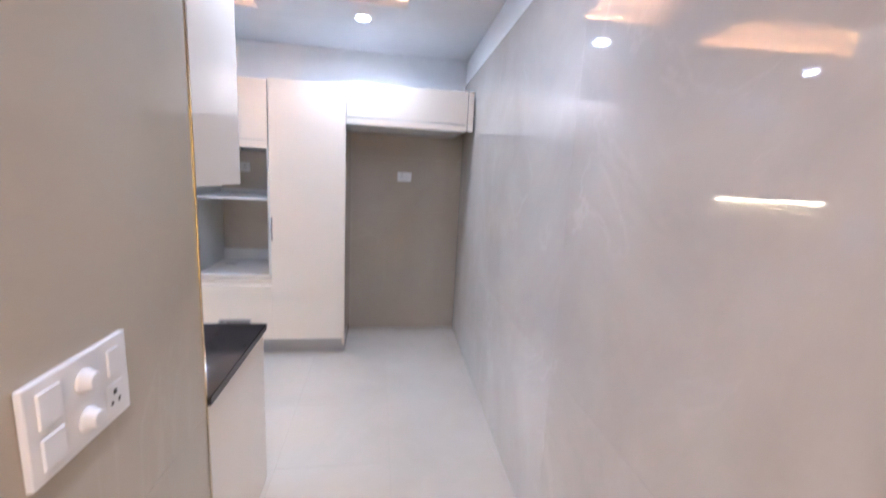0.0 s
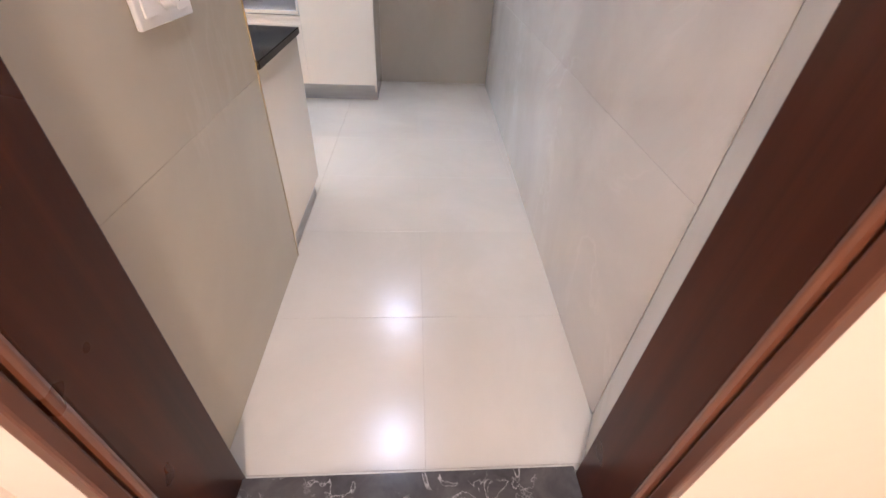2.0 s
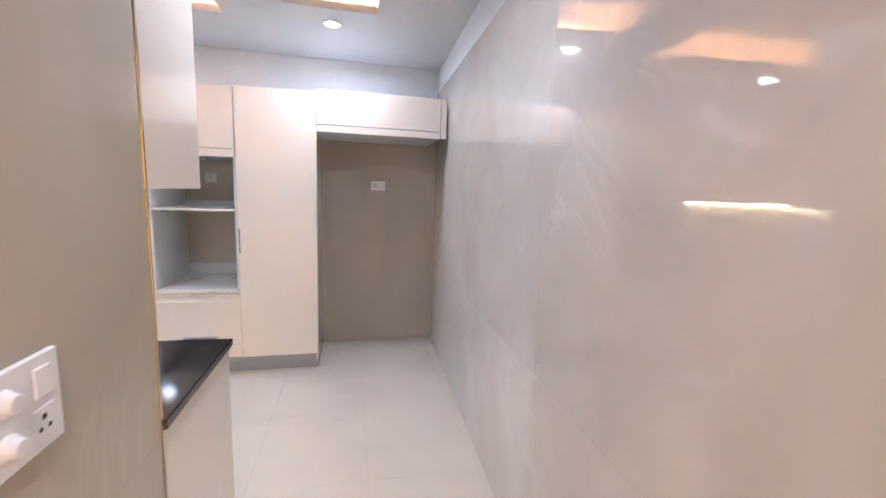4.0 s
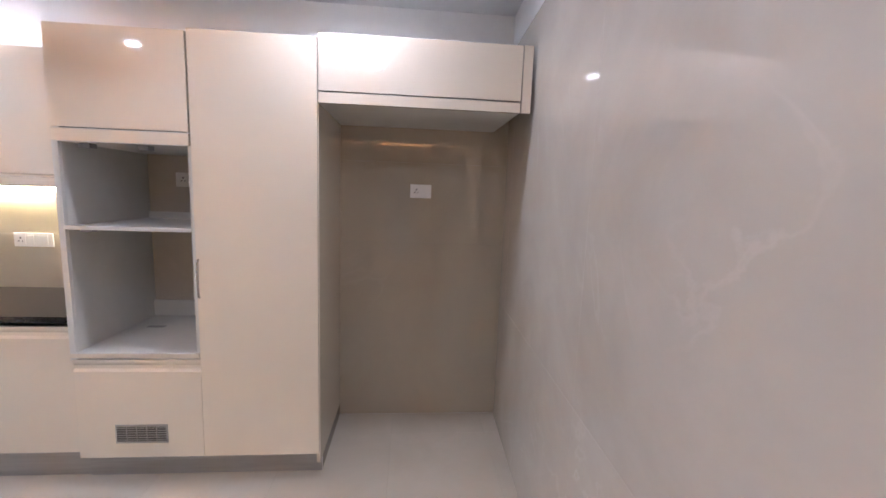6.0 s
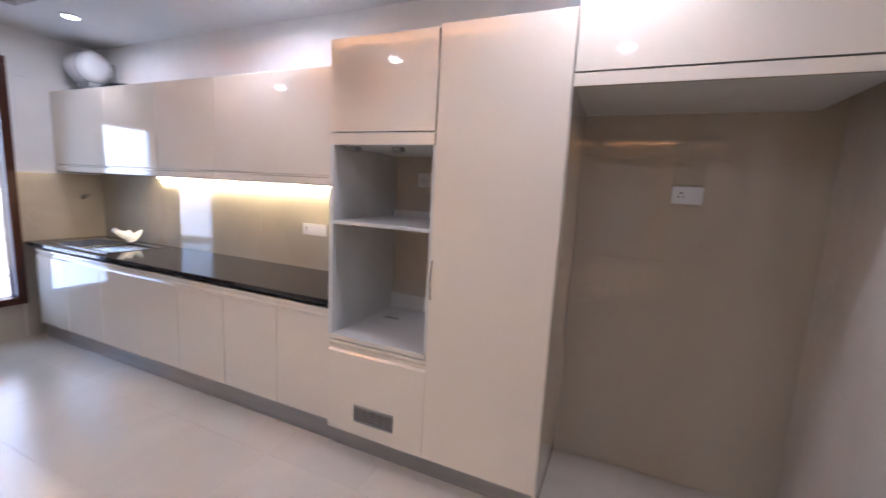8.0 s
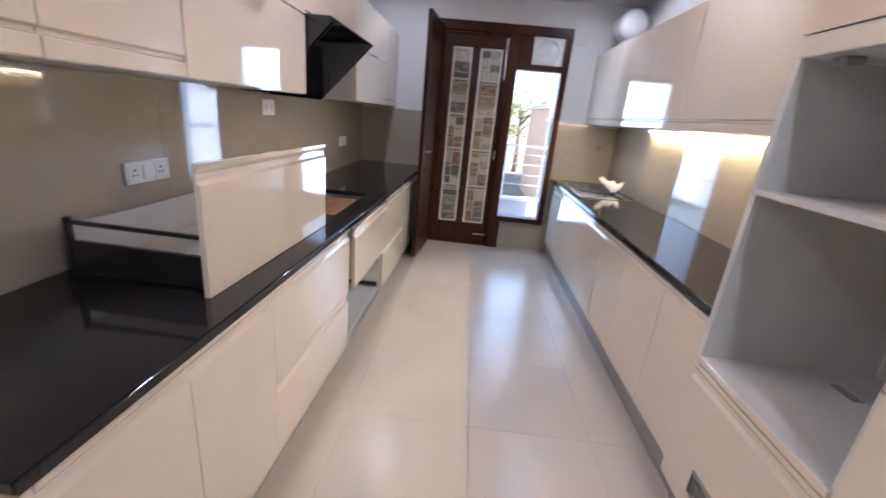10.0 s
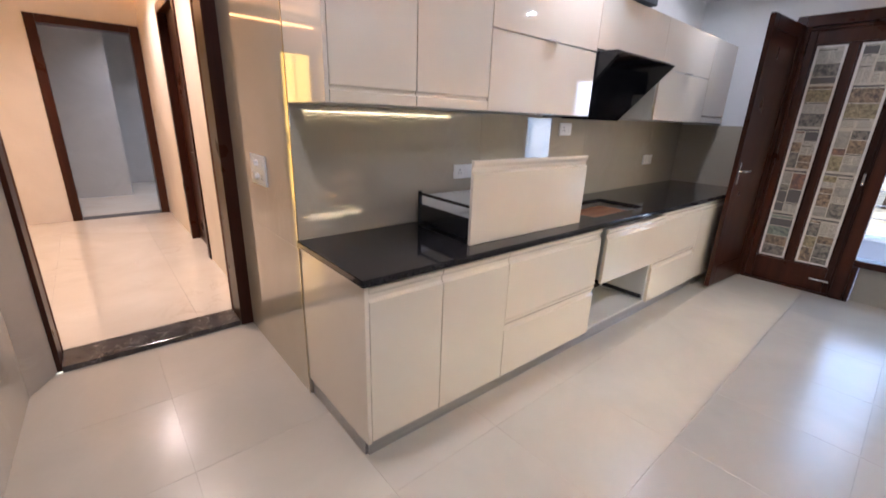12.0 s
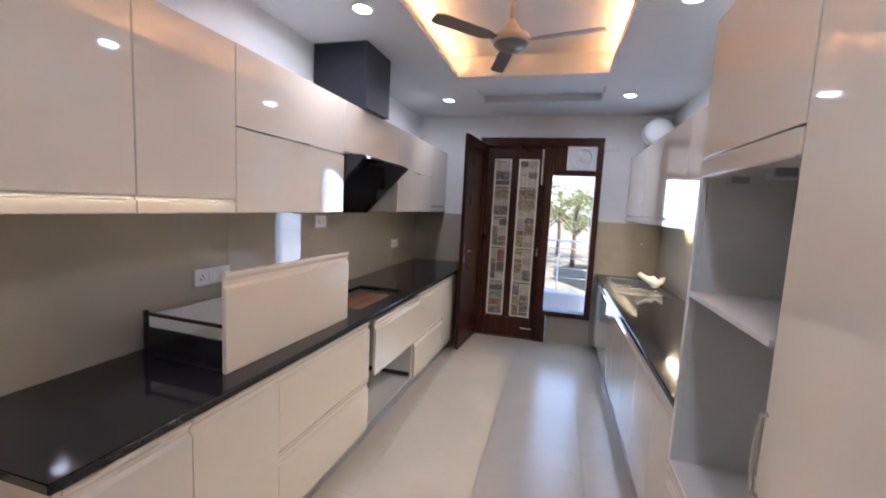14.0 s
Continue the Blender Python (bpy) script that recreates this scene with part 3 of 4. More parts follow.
for i, (x0, x1) in enumerate(((-0.812, -1.655), (-1.655, -2.48), (-2.48, -3.26))):
    label = ("ivory gloss base cabinet with two wide drawers", "ivory gloss base cabinet, lower drawer missing, upper front sagging out", "ivory gloss base cabinet with two wide drawers near the balcony")[i]
    u = unit("drawer_cabinet", x0, x1, 0.004, LY1, BZ, COUNTER - 0.002, label, "cabinet", "hob side base units", open_top=(i == 1))
    if i == 1:
        f = front("drawer_front", x0 - 0.035, x1 - 0.012, 0.455, 0.822, LF + 0.022, 1, u, "top", label="drawer front standing out of line")
        for x in (x0 - 0.02, x1 + 0.02):
            part("runner", box(B(), x - 0.007, x + 0.007, 0.06, LY1 - 0.01, 0.135, 0.165, 0.002), BLACK, u, "dark metal drawer runner")
        part("crossbar", box(B(), x1 + 0.03, x0 - 0.03, 0.24, 0.262, 0.13, 0.15, 0.002), BLACK, u, "dark metal runner crossbar")
    else:
        front("drawer_front", x0, x1, 0.452, COUNTER - 0.01, LF, 1, u, "top")
        front("drawer_front", x0, x1, BZ + 0.002, 0.450, LF, 1, u, "top")
    for x in (x0 - 0.06, x1 + 0.06):
        leg(u, x, 0.3, BZ)
u = unit("base_cabinet", -3.26, -4.05, 0.004, LY1, BZ, COUNTER - 0.002, "narrow ivory gloss base cabinet beside the open balcony door", "cabinet", "hob side base units")
front("door", -3.26, -4.05, BZ + 0.002, COUNTER - 0.01, LF, 1, u, "top")
tagged(part("end_panel", box(B(), -0.0205, -0.002, 0.004, LF, BZ - 0.004, COUNTER - 0.002, 0.001), IVORY), "ivory gloss end panel of the base run", "panel")
tagged(part("plinth", box(B(), -0.03, -4.05, 0.535, 0.548, 0, BZ - 0.004, 0.001), ALU), "brushed aluminium plinth under the base units", "plinth")
tagged(part("plinth", box(B(), -0.03, -0.017, 0.004, 0.5345, 0, BZ - 0.0045, 0.001), ALU), "brushed aluminium plinth under the end panel", "plinth")
HOB = (-2.42, -1.74, 0.17, 0.485)
ctop = plate(B(), "z", (FARX + 0.003, 0.012), (0.0035, 0.603), COUNTER, 0.868, [HOB])
bmesh.ops.bevel(ctop, geom=[e for e in ctop.edges if e.is_boundary is False and len(e.link_faces) == 2 and e.calc_face_angle(0) > 1], offset=0.003, segments=2, affect="EDGES")
counter = thing("countertop", (-2.1, 0.3, COUNTER), "long polished black granite counter with a hob cut-out", "countertop")
part("slab", ctop, GRANITE, counter)
part("front_edge", box(B(), FARX + 0.004, 0.011, 0.6032, 0.607, COUNTER + 0.002, 0.866, 0.0015), GRANITE, counter, "polished granite nosing")
tagged(part("plywood_board", box(B(), -2.40, -1.82, 0.19, 0.46, 0.800, 0.818, 0.002), PLY), "bare reddish plywood board below the hob cut-out", "board")
tagged(part("board_support", box(B(), -2.46, -1.675, 0.32, 0.36, 0.78, 0.7995, 0.001), PLY), "plywood batten across the cabinet under the board", "board")

# the base run stands a little out of square with its wall
def splay(ob, base):
    if ob.data:
        for v in ob.data.vertices:
            w = v.co + base
            v.co.y = w.y * (0.627 - 0.027 * w.x) / 0.603 - base.y
    for c in ob.children:
        splay(c, base)


for ob in [o for o in bpy.data.objects if o.parent is None and o.name.split(".")[0] in ("base_cabinet", "drawer_cabinet", "end_panel", "plinth", "countertop", "plywood_board", "board_support")]:
    splay(ob, Vector(ob.get("base", (0, 0, 0))))

# hob side, wall units
UF, UZ, UT, UY = 0.373, 1.49, 2.21, 0.352
for x0, x1 in ((-0.416, -0.856), (-0.0165, -0.416)):
    u = unit("wall_cabinet", x0, x1, 0.004, UY, UZ, UT, "ivory gloss wall cabinet with one tall door", "cabinet", "hob side wall units")
    front("door", x0, x1, UZ, UT, UF, 1, u, "bottom")
part("end_cover", box(B(), -0.0158, 0.0012, 0.0045, UF, UZ, UT, 0.001), IVORY, u, "gloss end cover")


def flap_unit(x0, x1, label, knob):
    u = unit("wall_cabinet", x0, x1, 0.004, UY, UZ, UT, label, "cabinet", "hob side wall units", shelves=(1.862,))
    a = front("flap", x0, x1, 1.865, UT, UF, 1, u)
    b = front("flap", x0, x1, UZ, 1.861, UF, 1, u)
    part("handle", box(B(), knob - 0.055, knob + 0.055, UF - 0.004, UF + 0.022, 1.858, 1.866, 0.002), STEEL, a, "steel edge pull")
    part("handle", box(B(), knob - 0.055, knob + 0.055, UF - 0.012, UF + 0.016, UZ - 0.006, UZ + 0.001, 0.002), STEEL, b, "steel edge pull")


flap_unit(-0.856, -1.785, "ivory gloss wall cabinet with two lift-up flaps", -1.32)
flap_unit(-2.72, -3.73, "ivory gloss wall cabinet with two lift-up flaps beyond the hood", -3.22)
u = unit("wall_cabinet", -1.785, -2.72, 0.004, UY, 1.885, UT, "ivory gloss bridge cabinet over the black hood", "cabinet", "hob side wall units")
front("flap", -1.785, -2.72, 1.885, UT, UF, 1, u)
u = unit("wall_cabinet", -3.73, FARX + 0.004, 0.004, UY, UZ, UT, "ivory gloss wall cabinet beside the balcony wall", "cabinet", "hob side wall units")
front("door", -3.73, FARX + 0.004, UZ, UT, UF, 1, u, "bottom")

hood = thing("cooker_hood", (-2.17, 0.0, 1.48), "black slanted glass cooker hood under a cabinet", "cooker hood")
part("body", extrude(B(), [(0.004, 1.482), (0.165, 1.482), (0.50, 1.84), (0.50, 1.872), (0.004, 1.872)], "x", -1.80, -2.555, 0.003), BLACK, hood)
part("glass_front", extrude(B(), [(0.168, 1.478), (0.172, 1.474), (0.533, 1.852), (0.528, 1.856)], "x", -1.797, -2.558), BLACK_GLASS, hood, "tilted black glass plate")
part("filter", extrude(B(), [(0.05, 1.476), (0.155, 1.476), (0.155, 1.4815), (0.05, 1.4815)], "x", -1.95, -2.40), STEEL, hood, "steel grease filter")
duct = thing("duct_cover", (-2.1, 0.2, UT), "tall black box over the hood, hiding its duct", "duct cover")
part("box", box(B(), -1.985, -2.385, 0.004, 0.415, UT + 0.001, CEIL - 0.001, 0.003), NAVY, duct)

# the drawer that stands on the counter
drawer = thing("drawer", (-1.05, 0.55, 0.869), "pulled-out ivory drawer with black metal sides, lying on the counter", "drawer")
dt = Matrix.Translation((-0.622, 0.518, 0.869)) @ Matrix.Rotation(radians(-2.2), 4, "Z")
def dbox(x0, x1, y0, y1, z0, z1, bevel=0.001):
    b = box(B(), x0, x1, y0, y1, z0, z1, bevel)
    bmesh.ops.transform(b, matrix=dt, verts=b.verts)
    return b
fp = extrude(B(), [(0, 0.0005), (0.019, 0.0005), (0.019, 0.340), (0.008, 0.350), (0.008, 0.370), (0.015, 0.380), (0.019, 0.388), (0.019, 0.402), (0, 0.402)], "x", 0, -0.895, 0.0012)
bmesh.ops.transform(fp, matrix=dt, verts=fp.verts)
part("front_panel", fp, IVORY, drawer, "ivory gloss front with a routed grip")
for x in (-0.045, -0.835):
    part("side", dbox(x, x + 0.014, -0.455, -0.001, 0.012, 0.118, 0.002), BLACK, drawer, "black metal drawer side")
    part("rail", dbox(x, x + 0.012, -0.45, -0.001, 0.168, 0.182, 0.002), BLACK, drawer, "black gallery rail")
    part("post", dbox(x - 0.001, x + 0.016, -0.462, -0.446, 0.004, 0.19, 0.002), BLACK, drawer)
part("back", dbox(-0.82, -0.03, -0.462, -0.447, 0.02, 0.165, 0.002), CARCASS, drawer, "white back board")
part("base", dbox(-0.82, -0.032, -0.446, -0.002, 0.014, 0.028, 0.001), CARCASS, drawer, "white base board")

# sink side, tall units
RF, RB = 2.19, BACK
PZ = 0.145
tower = thing("oven_tower", (-0.67, 2.5, 0), "tall ivory gloss oven housing, its two bays empty", "cabinet")
for x0, x1 in ((-0.957, -0.930), (-0.378, -0.3605)):
    part("side_board", box(B(), x0, x1, RF + 0.02, RB, PZ, 2.215, 0.001), CARCASS, tower)
part("side_edge", box(B(), -0.957, -0.9305, RF + 0.002, RF + 0.0195, 0.66, 1.765, 0.001), CARCASS, tower)
for z0, z1 in ((0.672, 0.70), (1.302, 1.32), (1.705, 1.765), (2.195, 2.213), (PZ, PZ + 0.016)):
    part("shelf", box(B(), -0.9295, -0.3785, RF + (0.0 if z0 < 2 and z0 > 0.5 else 0.02), RB - 0.012, z0, z1, 0.0015), CARCASS, tower)
part("back_board", box(B(), -0.9295, -0.3785, RB - 0.011, RB - 0.002, 0.70, 1.705), PALE_TILE, tower, "pale tile seen behind the bays")
part("back_rail", box(B(), -0.9295, -0.3785, RB - 0.03, RB - 0.0115, 0.7005, 0.80, 0.001), CARCASS, tower)
part("back_rail", box(B(), -0.9295, -0.3785, RB - 0.03, RB - 0.0115, 1.3205, 1.36, 0.001), CARCASS, tower)
part("cable_slot", box(B(), -0.84, -0.745, 2.575, 2.61, 0.7003, 0.7012), GREY_PLASTIC, tower, "thin dark grey rectangle on the lower shelf")
front("trim", -0.957, -0.36, 1.706, 1.764, RF - 0.001, -1, tower)
front("trim", -0.957, -0.36, 0.672, 0.698, RF - 0.001, -1, tower)
front("top_door", -0.957, -0.36, 1.768, 2.215, RF, -1, tower)
df = front("drawer_front", -0.953, -0.353, PZ, 0.668, RF, -1, tower, "top")
for x in (-0.88, -0.62):
    part("bracket", box(B(), x, x + 0.05, RF + 0.05, RF + 0.10, 1.682, 1.7045, 0.003), GREY_PLASTIC, tower, "dark grey corner bracket")
part("bracket", box(B(), -0.90, -0.85, RF + 0.05, RF + 0.09, 1.286, 1.3015, 0.003), GREY_PLASTIC, tower, "dark grey corner bracket")
vent = thing("vent_grille", (-0.65, RF, 0.225), "small grey metal vent grille in the drawer front", "vent")
gr = plate(B(), "y", (-0.772, -0.525), (0.228, 0.325), RF - 0.006, RF - 0.0005, [(-0.766 + i * 0.0475, -0.7215 + i * 0.0475, 0.238, 0.315) for i in range(5)])
part("frame", gr, ALU, vent)
# Dark sheet on the drawer front paints the shade inside the slots.
part("backing", box(B(), -0.770, -0.527, RF - 0.0018, RF - 0.0004, 0.230, 0.323), VENT_DARK, vent)
for i in range(5):
    for k in range(6):
        z = 0.243 + k * 0.0125
        part("slat", box(B(), -0.765 + i * 0.0475, -0.7225 + i * 0.0475, RF - 0.0045, RF - 0.002, z, z + 0.0035), ALU, vent)

tall = thing("tall_cabinet", (-0.067, 2.5, 0), "tall ivory gloss larder cabinet beside the fridge niche", "cabinet")
carcass(-0.36, 0.205, RF + 0.02, RB, PZ, 2.225, tall, back="y1")
td = front("door", -0.355, 0.224, PZ, 2.226, RF, -1, tall)
part("side_panel", box(B(), 0.206, 0.225, RF + 0.0195, RB, PZ - 0.06, 2.226, 0.001), IVORY, tall, "ivory gloss side towards the niche")
hb = [(-0.372 + 0.0, RF - 0.001, 0.985), (-0.372, RF - 0.012, 0.992)] + [(-0.372, RF - 0.012 - 0.004 * math.sin(math.pi * i / 8), 1.0 + 0.155 * i / 8) for i in range(9)] + [(-0.372, RF - 0.012, 1.163), (-0.372, RF - 0.001, 1.17)]
part("handle", tube(B(), [(x + 0.03, y, z) for x, y, z in hb], 0.0055), STEEL, td, "slim bowed steel handle")

over = unit("wall_cabinet", 0.2265, 1.197, RF + 0.02, RB, 1.935, 2.245, "ivory gloss cabinet over the empty fridge niche", "cabinet", "", back="y1")
front("door", 0.2265, 1.197, 1.985, 2.247, RF, -1, over)
front("trim", 0.2265, 1.197, 1.930, 1.982, RF, -1, over)
front("filler", 1.199, 1.247, 1.930, 2.249, RF - 0.002, -1, over)

for x0, x1 in ((-0.962, 0.223),):
    tagged(part("plinth", box(B(), x0, x1, 2.265, 2.278, 0, PZ - 0.003, 0.001), ALU), "brushed aluminium plinth under the tall cabinets", "plinth")
tagged(part("plinth", box(B(), 0.206, 0.2225, 2.2785, RB, 0, PZ - 0.061, 0.001), BRONZE), "dark plinth along the niche side", "plinth")

# sink side, base and wall units
xs = [-0.962, -1.387, -1.85, -2.31, -2.77, -3.24, -3.74, -4.20]
for x0, x1 in zip(xs, xs[1:]):
    u = unit("base_cabinet", x0, x1, 2.262, RB, PZ, COUNTER - 0.002, "ivory gloss base cabinet with one door under the sink counter", "cabinet", "sink side base units", back="y1", open_top=True)
    front("door", x0, x1, PZ, COUNTER - 0.022, 2.240, -1, u, "top")
    leg(u, (x0 + x1) / 2, 2.5, PZ)
tagged(part("plinth", box(B(), -0.963, -4.20, 2.274, 2.287, 0, PZ - 0.003, 0.001), ALU), "brushed aluminium plinth under the sink units", "plinth")
SINK = (-4.12, -3.26, 2.32, 2.74)
ctop = plate(B(), "z", (FARX + 0.003, -0.959), (2.222, RB - 0.009), COUNTER, 0.868, [SINK])
bmesh.ops.bevel(ctop, geom=[e for e in ctop.edges if len(e.link_faces) == 2 and e.calc_face_angle(0) > 1], offset=0.003, segments=2, affect="EDGES")
counter = thing("countertop", (-2.6, 2.53, COUNTER), "polished black granite counter with a sink let in", "countertop")
part("slab", ctop, GRANITE, counter)
part("front_edge", box(B(), FARX + 0.004, -0.960, 2.218, 2.2218, COUNTER + 0.002, 0.866, 0.0015), GRANITE, counter, "polished granite nosing")
sink = thing("sink", (-3.69, 2.51, 0.65), "stainless steel sink with a drainer let into the counter", "sink")
sx0, sx1, sy0, sy1 = SINK
part("rim", plate(B(), "z", (sx0 - 0.02, sx1 + 0.02), (sy0 - 0.02, sy1 + 0.02), 0.8685, 0.8715, [(sx0 + 0.02, sx0 + 0.42, sy0 + 0.02, sy1 - 0.05), (sx0 + 0.46, sx1 - 0.015, sy0 + 0.015, sy1 - 0.05)]), STEEL, sink)
bowl = B()
plate(bowl, "z", (sx0 + 0.015, sx0 + 0.425), (sy0 + 0.015, sy1 - 0.045), 0.70, 0.703)
for a in ((sx0 + 0.015, sx0 + 0.02, sy0 + 0.015, sy1 - 0.045), (sx0 + 0.42, sx0 + 0.425, sy0 + 0.015, sy1 - 0.045), (sx0 + 0.015, sx0 + 0.425, sy0 + 0.012, sy0 + 0.0175), (sx0 + 0.015, sx0 + 0.425, sy1 - 0.05, sy1 - 0.045)):
    box(bowl, *a, 0.702, 0.8685)
part("bowl", bowl, STEEL, sink)
part("drainer", box(B(), sx0 + 0.455, sx1 - 0.01, sy0 + 0.01, sy1 - 0.045, 0.856, 0.861, 0.002), STEEL, sink)
for i in range(8):
    part("ridge", box(B(), sx0 + 0.47, sx1 - 0.02, sy0 + 0.035 + i * 0.04, sy0 + 0.042 + i * 0.04, 0.861, 0.8655, 0.0015), STEEL, sink)
part("waste", spin(B(), [(0.03, 0.0), (0.03, 0.003), (0.012, 0.004)], (sx0 + 0.22, 2.49, 0.703), steps=20), CHROME, sink, "chrome waste")
tap = thing("tap", (-3.62, 2.70, 0.872), "kitchen tap wrapped in crumpled white plastic", "tap")
part("base", spin(B(), [(0.026, 0), (0.026, 0.02), (0.018, 0.03), (0.018, 0.075)], (-3.62, 2.69, 0.8715), steps=16), CHROME, tap)
def crumple(points, radii, seed):
    b = tube(B(), points, radii, 14)
    bmesh.ops.subdivide_edges(b, edges=b.edges, cuts=1, use_grid_fill=True)
    for v in b.verts:
        k = v.co * 38 + Vector((seed, 0, seed))
        v.co += 0.009 * Vector((noise.noise(k), noise.noise(k + Vector((5, 0, 0))), noise.noise(k + Vector((0, 7, 0)))))
    return b


part("wrapping", crumple([(-3.62, 2.69, 0.895), (-3.62, 2.685, 0.93), (-3.617, 2.655, 0.955), (-3.612, 2.60, 0.972), (-3.607, 2.565, 0.992), (-3.605, 2.54, 1.012)], [0.035, 0.046, 0.042, 0.028, 0.02, 0.022], 1), PLASTIC, tap, "crumpled white plastic wrapping", True)
part("wrapping", crumple([(-3.62, 2.69, 0.92), (-3.60, 2.73, 0.95), (-3.585, 2.762, 0.992)], [0.038, 0.03, 0.008], 4), PLASTIC, tap, "loose end of white plastic", True)

RUF = 2.48
xs = [-0.96, -2.21, -2.84, -3.50, FARX + 0.004]
for x0, x1 in zip(xs, xs[1:]):
    u = unit("wall_cabinet", x0, x1, RUF + 0.021, RB - 0.001, 1.495, 2.185, "ivory gloss wall cabinet with one door over the sink counter", "cabinet", "sink side wall units", back="y1")
    front("door", x0, x1, 1.495, 2.19, RUF, -1, u, "bottom")
strip = thing("led_strip", (-2.2, 2.80, 1.48), "glowing yellow strip light under the wall cabinets", "light")
part("profile", box(B(), -3.40, -1.00, 2.803, 2.829, 1.485, 1.4948, 0.001), ALU, strip)
part("diffuser", box(B(), -3.395, -1.005, 2.806, 2.826, 1.478, 1.4848), LED_GLOW, strip)
lamp("led_strip_lamp", (-2.2, 2.818, 1.476), 1.7, (1.0, 0.82, 0.54), 2.35, 0.006)

# water heater
GX, GY, GZ = -4.05, 2.655, 2.415
geyser = thing("water_heater", (GX, GY, 2.2), "small white round water heater with black hoses over the cabinets", "water heater")
prof = [(0.02, -0.17), (0.06, -0.167), (0.10, -0.152), (0.125, -0.12), (0.135, -0.08), (0.135, 0.08), (0.125, 0.12), (0.10, 0.152), (0.06, 0.167), (0.02, 0.17)]
part("tank", spin(B(), prof, (GX, GY, GZ), "x", 32), ENAMEL, geyser, "white domed tank")
part("band", spin(B(), [(0.1355, 0.07), (0.1385, 0.072), (0.1385, 0.084), (0.1355, 0.086)], (GX, GY, GZ), "x", 32), GREY_PLASTIC, geyser, "grey seam band")
part("bracket", box(B(), GX - 0.07, GX + 0.07, 2.78, RB, GZ - 0.07, GZ + 0.07, 0.004), STEEL, geyser, "steel wall bracket")
part("cover", box(B(), GX - 0.06, GX + 0.12, GY - 0.06, GY + 0.06, GZ - 0.175, GZ - 0.13, 0.012), GREY_PLASTIC, geyser, "dark cover under the tank")
for x, lift in ((GX - 0.02, 0.0), (GX + 0.05, 0.03)):
    part("hose", tube(B(), [(x, 2.66, GZ - 0.17), (x + 0.05, 2.68, 2.225 + lift), (x + 0.16, 2.72, 2.25 + lift), (x + 0.28, 2.77, 2.255 + lift), (x + 0.36, 2.82, 2.225 + lift)], 0.011), BLACK, geyser, "black rubber hose")


# ---- sockets and switches ----
def board(name, label, origin, right, out, w, h, modules, category="socket"):
    """A white wall plate with modules; origin is its centre on the wall, right and out are unit vectors."""
    o, r, n, z = Vector(origin), Vector(right), Vector(out), Vector((0, 0, 1))
    m = Matrix((( r.x, n.x, 0, o.x), (r.y, n.y, 0, o.y), (0, 0, 1, o.z), (0, 0, 0, 1)))
    t = thing(name, origin, label, category)
    def piece(nm, x0, x1, d0, d1, z0, z1, mat, bevel=0.001, parent=None):
        b = box(B(), x0, x1, d0, d1, z0, z1, bevel)
        bmesh.ops.transform(b, matrix=m, verts=b.verts)
        bmesh.ops.recalc_face_normals(b, faces=b.faces)
        return part(nm, b, mat, parent or t)
    plate_part = piece("plate", -w / 2, w / 2, 0.0005, 0.012, -h / 2, h / 2, PLASTIC, 0.003)
    for kind, cx, cz, mw, mh in modules:
        if kind == "switch":
            piece("switch", cx - mw / 2, cx + mw / 2, 0.012, 0.0165, cz - mh / 2, cz + mh / 2, PLASTIC, 0.0015)
        elif kind == "socket":
            s = piece("socket_face", cx - mw / 2, cx + mw / 2, 0.012, 0.014, cz - mh / 2, cz + mh / 2, PLASTIC, 0.0008)
            for dx, dz, a in ((0, 0.011, 0.0045), (-0.010, -0.008, 0.0035), (0.010, -0.008, 0.0035)):
                piece("pin_hole", cx + dx - a, cx + dx + a, 0.014, 0.0146, cz + dz - a, cz + dz + a, DARK, 0, s)
        elif kind == "knob":
            b = spin(B(), [(0.021, 0.012), (0.021, 0.016), (0.017, 0.017), (0.015, 0.030), (0.012, 0.032)], (0, 0, 0), "y", 24)
            bmesh.ops.translate(b, vec=(cx, 0, cz), verts=b.verts)
            bmesh.ops.transform(b, matrix=m, verts=b.verts)
            bmesh.ops.recalc_face_normals(b, faces=b.faces)
            part("knob", b, PLASTIC, t, "white fan regulator knob")
    return t


PH = 0.035
board("switch_board", "white switch board with fan knobs and a socket on tiles", (0.0, -0.488, 1.148), (0, 1, 0), (1, 0, 0), 0.236, 0.160,
      [("switch", -0.075, PH, 0.045, 0.055), ("knob", 0.0, PH, 0, 0), ("switch", 0.075, PH, 0.034, 0.05), ("switch", -0.075, -PH, 0.045, 0.05), ("knob", 0.0, -PH, 0, 0), ("socket", 0.072, -PH, 0.048, 0.055)], "switch board")
board("wall_socket", "white double socket plate on the beige splashback", (-1.09, 0.0, 1.14), (-1, 0, 0), (0, 1, 0), 0.225, 0.085, [("socket", -0.07, 0, 0.055, 0.06), ("switch", -0.012, 0, 0.035, 0.055), ("socket", 0.062, 0, 0.055, 0.06)])
board("wall_socket", "white socket plate on the splashback beyond the hob", (-3.60, 0.0, 1.12), (-1, 0, 0), (0, 1, 0), 0.19, 0.09, [("socket", -0.045, 0, 0.06, 0.06), ("switch", 0.045, 0, 0.04, 0.055)])
board("wall_socket", "white socket plate just below the hood cabinet", (-2.10, 0.0, 1.40), (-1, 0, 0), (0, 1, 0), 0.15, 0.09, [("socket", -0.03, 0, 0.06, 0.06), ("switch", 0.045, 0, 0.03, 0.05)])
